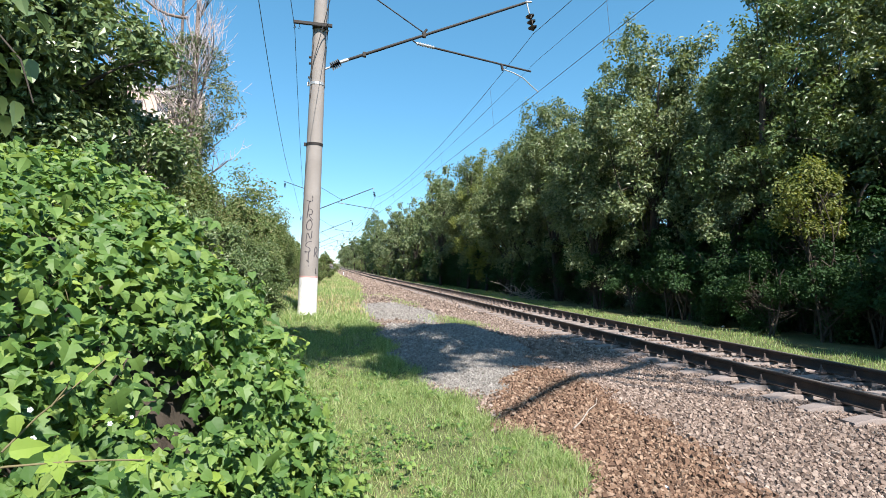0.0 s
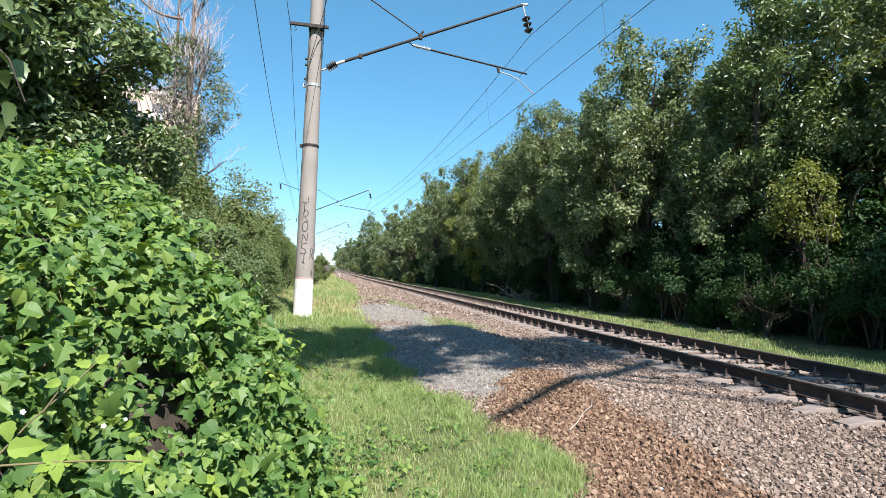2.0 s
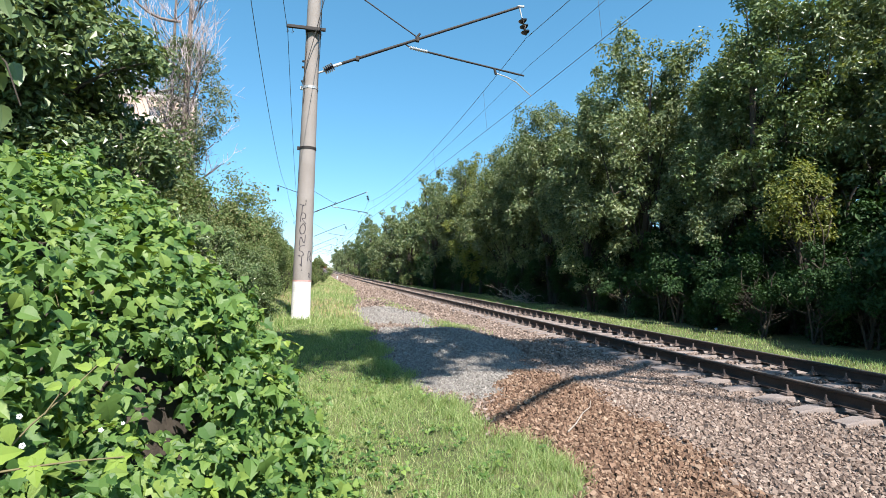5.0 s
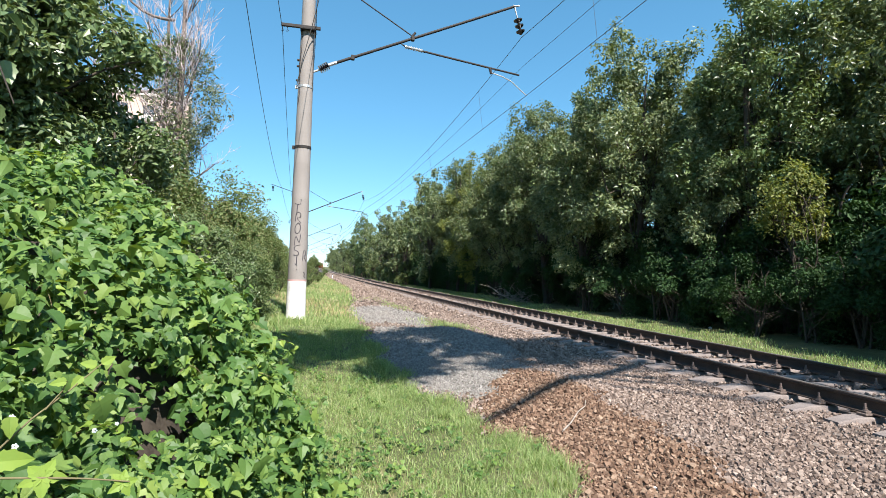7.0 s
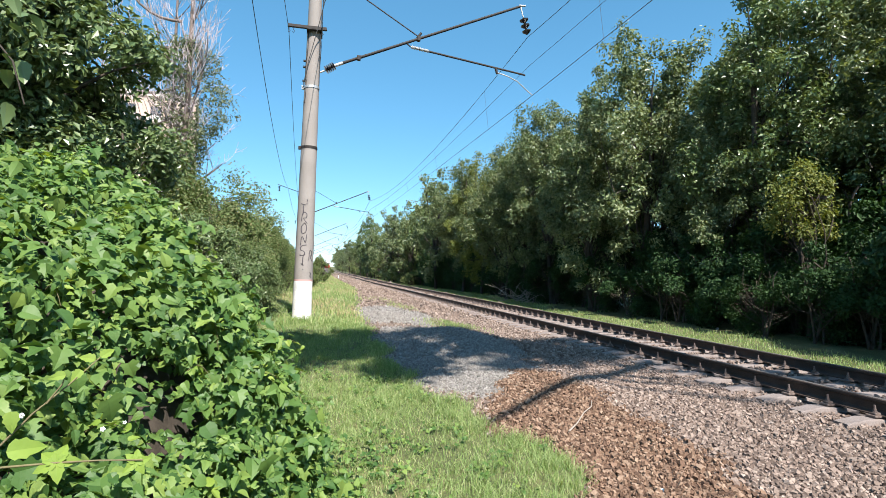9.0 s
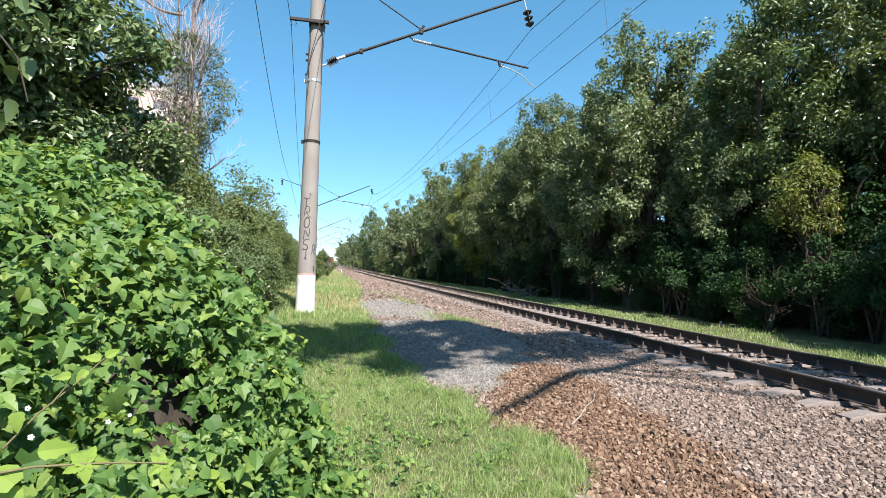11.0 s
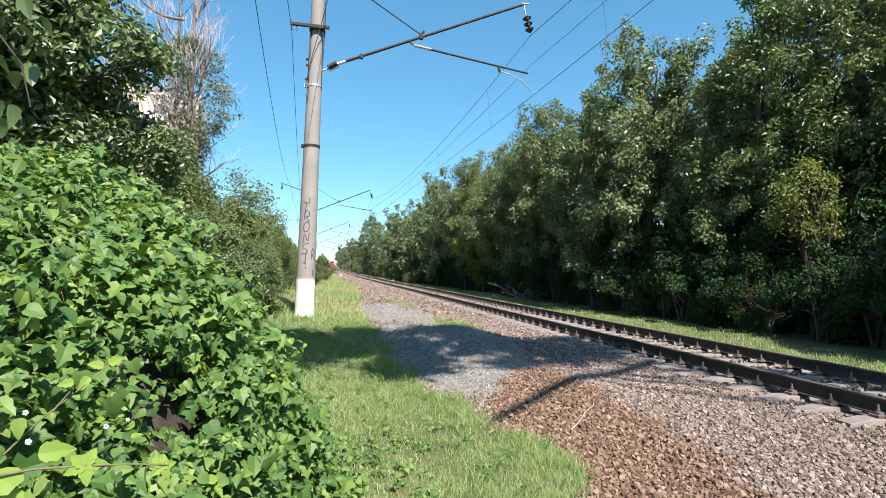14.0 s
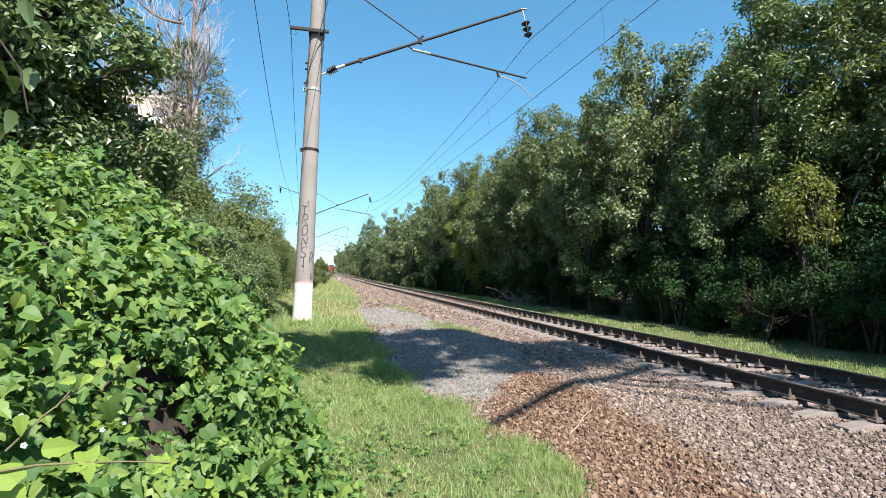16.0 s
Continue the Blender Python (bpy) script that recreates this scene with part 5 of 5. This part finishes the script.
def make_litter(x, y, h, s, label):
    bm = bmesh.new()
    r = bmesh.ops.create_icosphere(bm, subdivisions=2, radius=s)
    for v in r["verts"]:
        v.co = Vector((v.co.x * 1.3, v.co.y, v.co.z * 0.5)) * (1 + 0.35 * noise.noise(v.co * 60))
    o = tagged(part("litter", bm, M_LITTER), label, "litter", group="scraps of litter")
    o.matrix_basis = pose(x, y, h, rng.uniform(0, 40), rng.uniform(0, 40), rng.uniform(0, 360))


for x, y, s in ((2.56, 3.56, 0.022), (2.9, 4.1, 0.014), (13.4, 15.6, 0.05), (15.2, 13.2, 0.05)):
    make_litter(x, y, gz(x, y, s * 0.6), s, "crumpled white scrap lying on the ground")


def make_post(x, y, h):
    post = new("kilometre_post")
    tagged(post, "small white wooden post on the verge", "post")
    bm = bmesh.new()
    box(bm, -0.06, 0.06, -0.06, 0.06, -0.2, h, 0.015)
    part("shaft", bm, M_WHITE, post)
    bm = bmesh.new()
    box(bm, -0.085, 0.085, -0.085, 0.085, h, h + 0.12, 0.02)
    part("cap", bm, M_STEEL, post)
    post.matrix_basis = pose(x, y, gz(x, y))


make_post(2.3, 84.0, 0.6)


def shoot(name, label, base, stems, leaf_rows, leaf_mat):
    """A swaying shoot: its stem and each of its leaves, round an origin at base."""
    o = new(name)
    tagged(o, label, "shoot", group="loose shoots of the hedge")
    o.matrix_basis = pose(*base)
    for s in stems:
        n = len(s)
        part("stem", mesh_np("stem", *tube_np([[(x, y, z, 0.0032 - 0.002 * i / n) for i, (x, y, z) in enumerate(s)]], 6), M_STEM if leaf_mat is M_YOUNG else M_BARK), None, o, "thin brownish stem", smooth=True)
    for p, face, tip, size, kind in leaf_rows:
        shape, tris = LEAF_ROUND if kind else LEAF_TOOTHED
        v, f = leaves_np(np.array([p], dtype=float), np.array([face], dtype=float), np.array([tip], dtype=float), np.array([size]), shape, tris)
        part("leaf", mesh_np("leaf", v, f, leaf_mat), None, o)
    return o


TOWARD = (0.3, -0.8, 0.5)
star = [((0, 0, 0), (0.1 * math.cos(a) + 0.2, -0.8, 0.6), (math.cos(a), 0.1, math.sin(a)), 0.047, 0) for a in (0.2, 1.3, 2.5, 3.7, 4.8)]
star2 = [((0.155, 0.03, -0.02), TOWARD, (math.cos(a), 0.1, math.sin(a)), 0.034, 0) for a in (0.4, 1.5, 2.4, 3.9, 5.2)]
low = [((-0.13, -0.02, -0.035), TOWARD, (-0.6, 0, 0.5), 0.07, 1), ((-0.10, 0.0, 0.03), TOWARD, (0.9, 0, 0.25), 0.075, 0), ((-0.15, 0, -0.05), TOWARD, (0.1, 0, -1), 0.06, 1)]
shoot_low = shoot("bramble_shoot", "yellow-green young bramble shoot in front of the hedge", (-0.590, 1.359, 1.144), [[(-0.25, -0.03, -0.02), (-0.1, -0.01, 0.0), (0, 0, 0), (0.08, 0.015, -0.005), (0.17, 0.03, -0.015)]], star + star2 + low, M_YOUNG)
cane = [(-0.06, -0.12, -0.09), (-0.02, -0.03, -0.02), (0.03, 0.06, 0.04), (0.08, 0.16, 0.11)]
shoot_cane = shoot("bramble_cane", "bare brownish bramble cane with a few young leaves at its tip", (-0.800, 1.781, 1.168), [cane, [(0.0, 0.0, 0.0), (0.03, 0.02, 0.05), (0.04, 0.02, 0.08)]],
                   [((0.08, 0.16, 0.11), TOWARD, (0.5, 0, 0.5), 0.05, 0), ((0.07, 0.15, 0.105), TOWARD, (-0.8, 0, 0.1), 0.05, 0), ((0.05, 0.1, 0.08), TOWARD, (-0.5, 0, -0.8), 0.045, 0), ((0.04, 0.02, 0.08), TOWARD, (-0.9, 0, -0.3), 0.045, 0), ((-0.05, -0.08, 0.0), TOWARD, (0.1, 0, -1), 0.06, 0)], M_YOUNG)
over = []
for i in range(34):
    q = (rng.uniform(-0.2, 0.02), rng.uniform(-0.05, 0.12), rng.uniform(-0.14, 0.16))
    over.append((q, (rng.normal() * 0.5, 0.6, rng.normal() * 0.5 + 0.5), (rng.uniform(-0.2, 0.6), 0, -1), rng.uniform(0.04, 0.065), 0))
shoot_over = shoot("overhanging_twig", "dark leafy twig hanging close above the hedge", (-0.735, 1.36, 2.09), [[(-0.2, 0.02, 0.2), (-0.08, 0.02, 0.1), (0.02, 0.02, -0.02), (0.05, 0.02, -0.12)]], over, M_TREE_B)
for p, s in (((-0.853, 1.78, 1.161), 0.012), ((-0.757, 1.60, 1.129), 0.012), ((-0.752, 2.096, 1.024), 0.013), ((-0.70, 2.15, 1.03), 0.010)):
    bm = bmesh.new()
    for k in range(5):
        a = k * 2 * math.pi / 5
        r = bmesh.ops.create_icosphere(bm, subdivisions=1, radius=s * 0.34)
        bmesh.ops.transform(bm, matrix=Matrix.Translation((p[0] + s * 0.42 * math.cos(a), p[1], p[2] + s * 0.42 * math.sin(a))), verts=r["verts"])
    tagged(part("blossom", bm, M_LITTER), "small white bindweed blossom in the hedge", "flower", group="white blossoms")
v, f = leaves_np(np.array([-1.0, 4.0, 0.97]) + rng.normal(size=(60, 3)) * np.array([0.05, 0.03, 0.03]), rng.normal(size=(60, 3)) + np.array([0, -1, 0.5]), rng.normal(size=(60, 3)), rng.uniform(0.015, 0.035, 60), LEAF_KITE, LEAF_KITE_F)
tagged(part("dry_flower_head", mesh_np("dry_flower_head", v, f, M_STRAW)), "straw-coloured dry flower head among the creeper leaves", "flower")


def motions():
    rows = []
    for i in range(33):
        t = i * 0.5
        y = 430.0 - 10.2 * t
        x = AXIS + float(drift(y))
        turn = math.degrees(math.atan2(float(drift(y)) - float(drift(y + 10)), 10.0))
        rows.append((t, pose(x, y, RAIL_Z + float(rise(y)), 0, 0, turn)))
    walk(train, rows)
    # shoots stirred by the wind
    walk(shoot_low, [(t, pose(x, y, z, 0, r, 0)) for t, x, y, z, r in (
        (0, -0.590, 1.359, 1.144, 0), (1.5, -0.574, 1.364, 1.141, 3), (3.5, -0.623, 1.361, 1.190, -8), (5.2, -0.612, 1.351, 1.150, -4), (7, -0.586, 1.356, 1.129, 6),
        (9, -0.581, 1.366, 1.154, 0), (11, -0.538, 1.375, 1.128, 2), (12.5, -0.531, 1.377, 1.125, 3), (14.5, -0.534, 1.380, 1.137, 1), (16, -0.523, 1.387, 1.146, 2))])
    walk(shoot_cane, [(t, pose(x, y, z, 0, r, 0)) for t, x, y, z, r in (
        (0, -0.800, 1.781, 1.168, 0), (2, -0.801, 1.780, 1.160, -3), (3.5, -0.799, 1.778, 1.150, -6), (5.2, -0.79, 1.784, 1.165, -2), (7, -0.776, 1.794, 1.176, 4), (9, -0.795, 1.789, 1.191, 0), (12.5, -0.790, 1.783, 1.158, 2), (16, -0.773, 1.796, 1.179, 3))])
    walk(shoot_over, [(t, pose(-0.735 + dx, 1.36, 2.09 + dz, 0, r, 0)) for t, dx, dz, r in (
        (0, 0, 0, 0), (1.5, -0.01, 0, -3), (3.5, -0.015, -0.01, -5), (5.2, -0.01, 0, -2), (7, -0.012, 0, -4), (9, 0, 0.005, 1), (11, 0.005, 0, 3), (12.5, 0.004, 0, 2), (14.5, 0.012, -0.005, 4), (16, 0.012, -0.01, 5))])


motions()
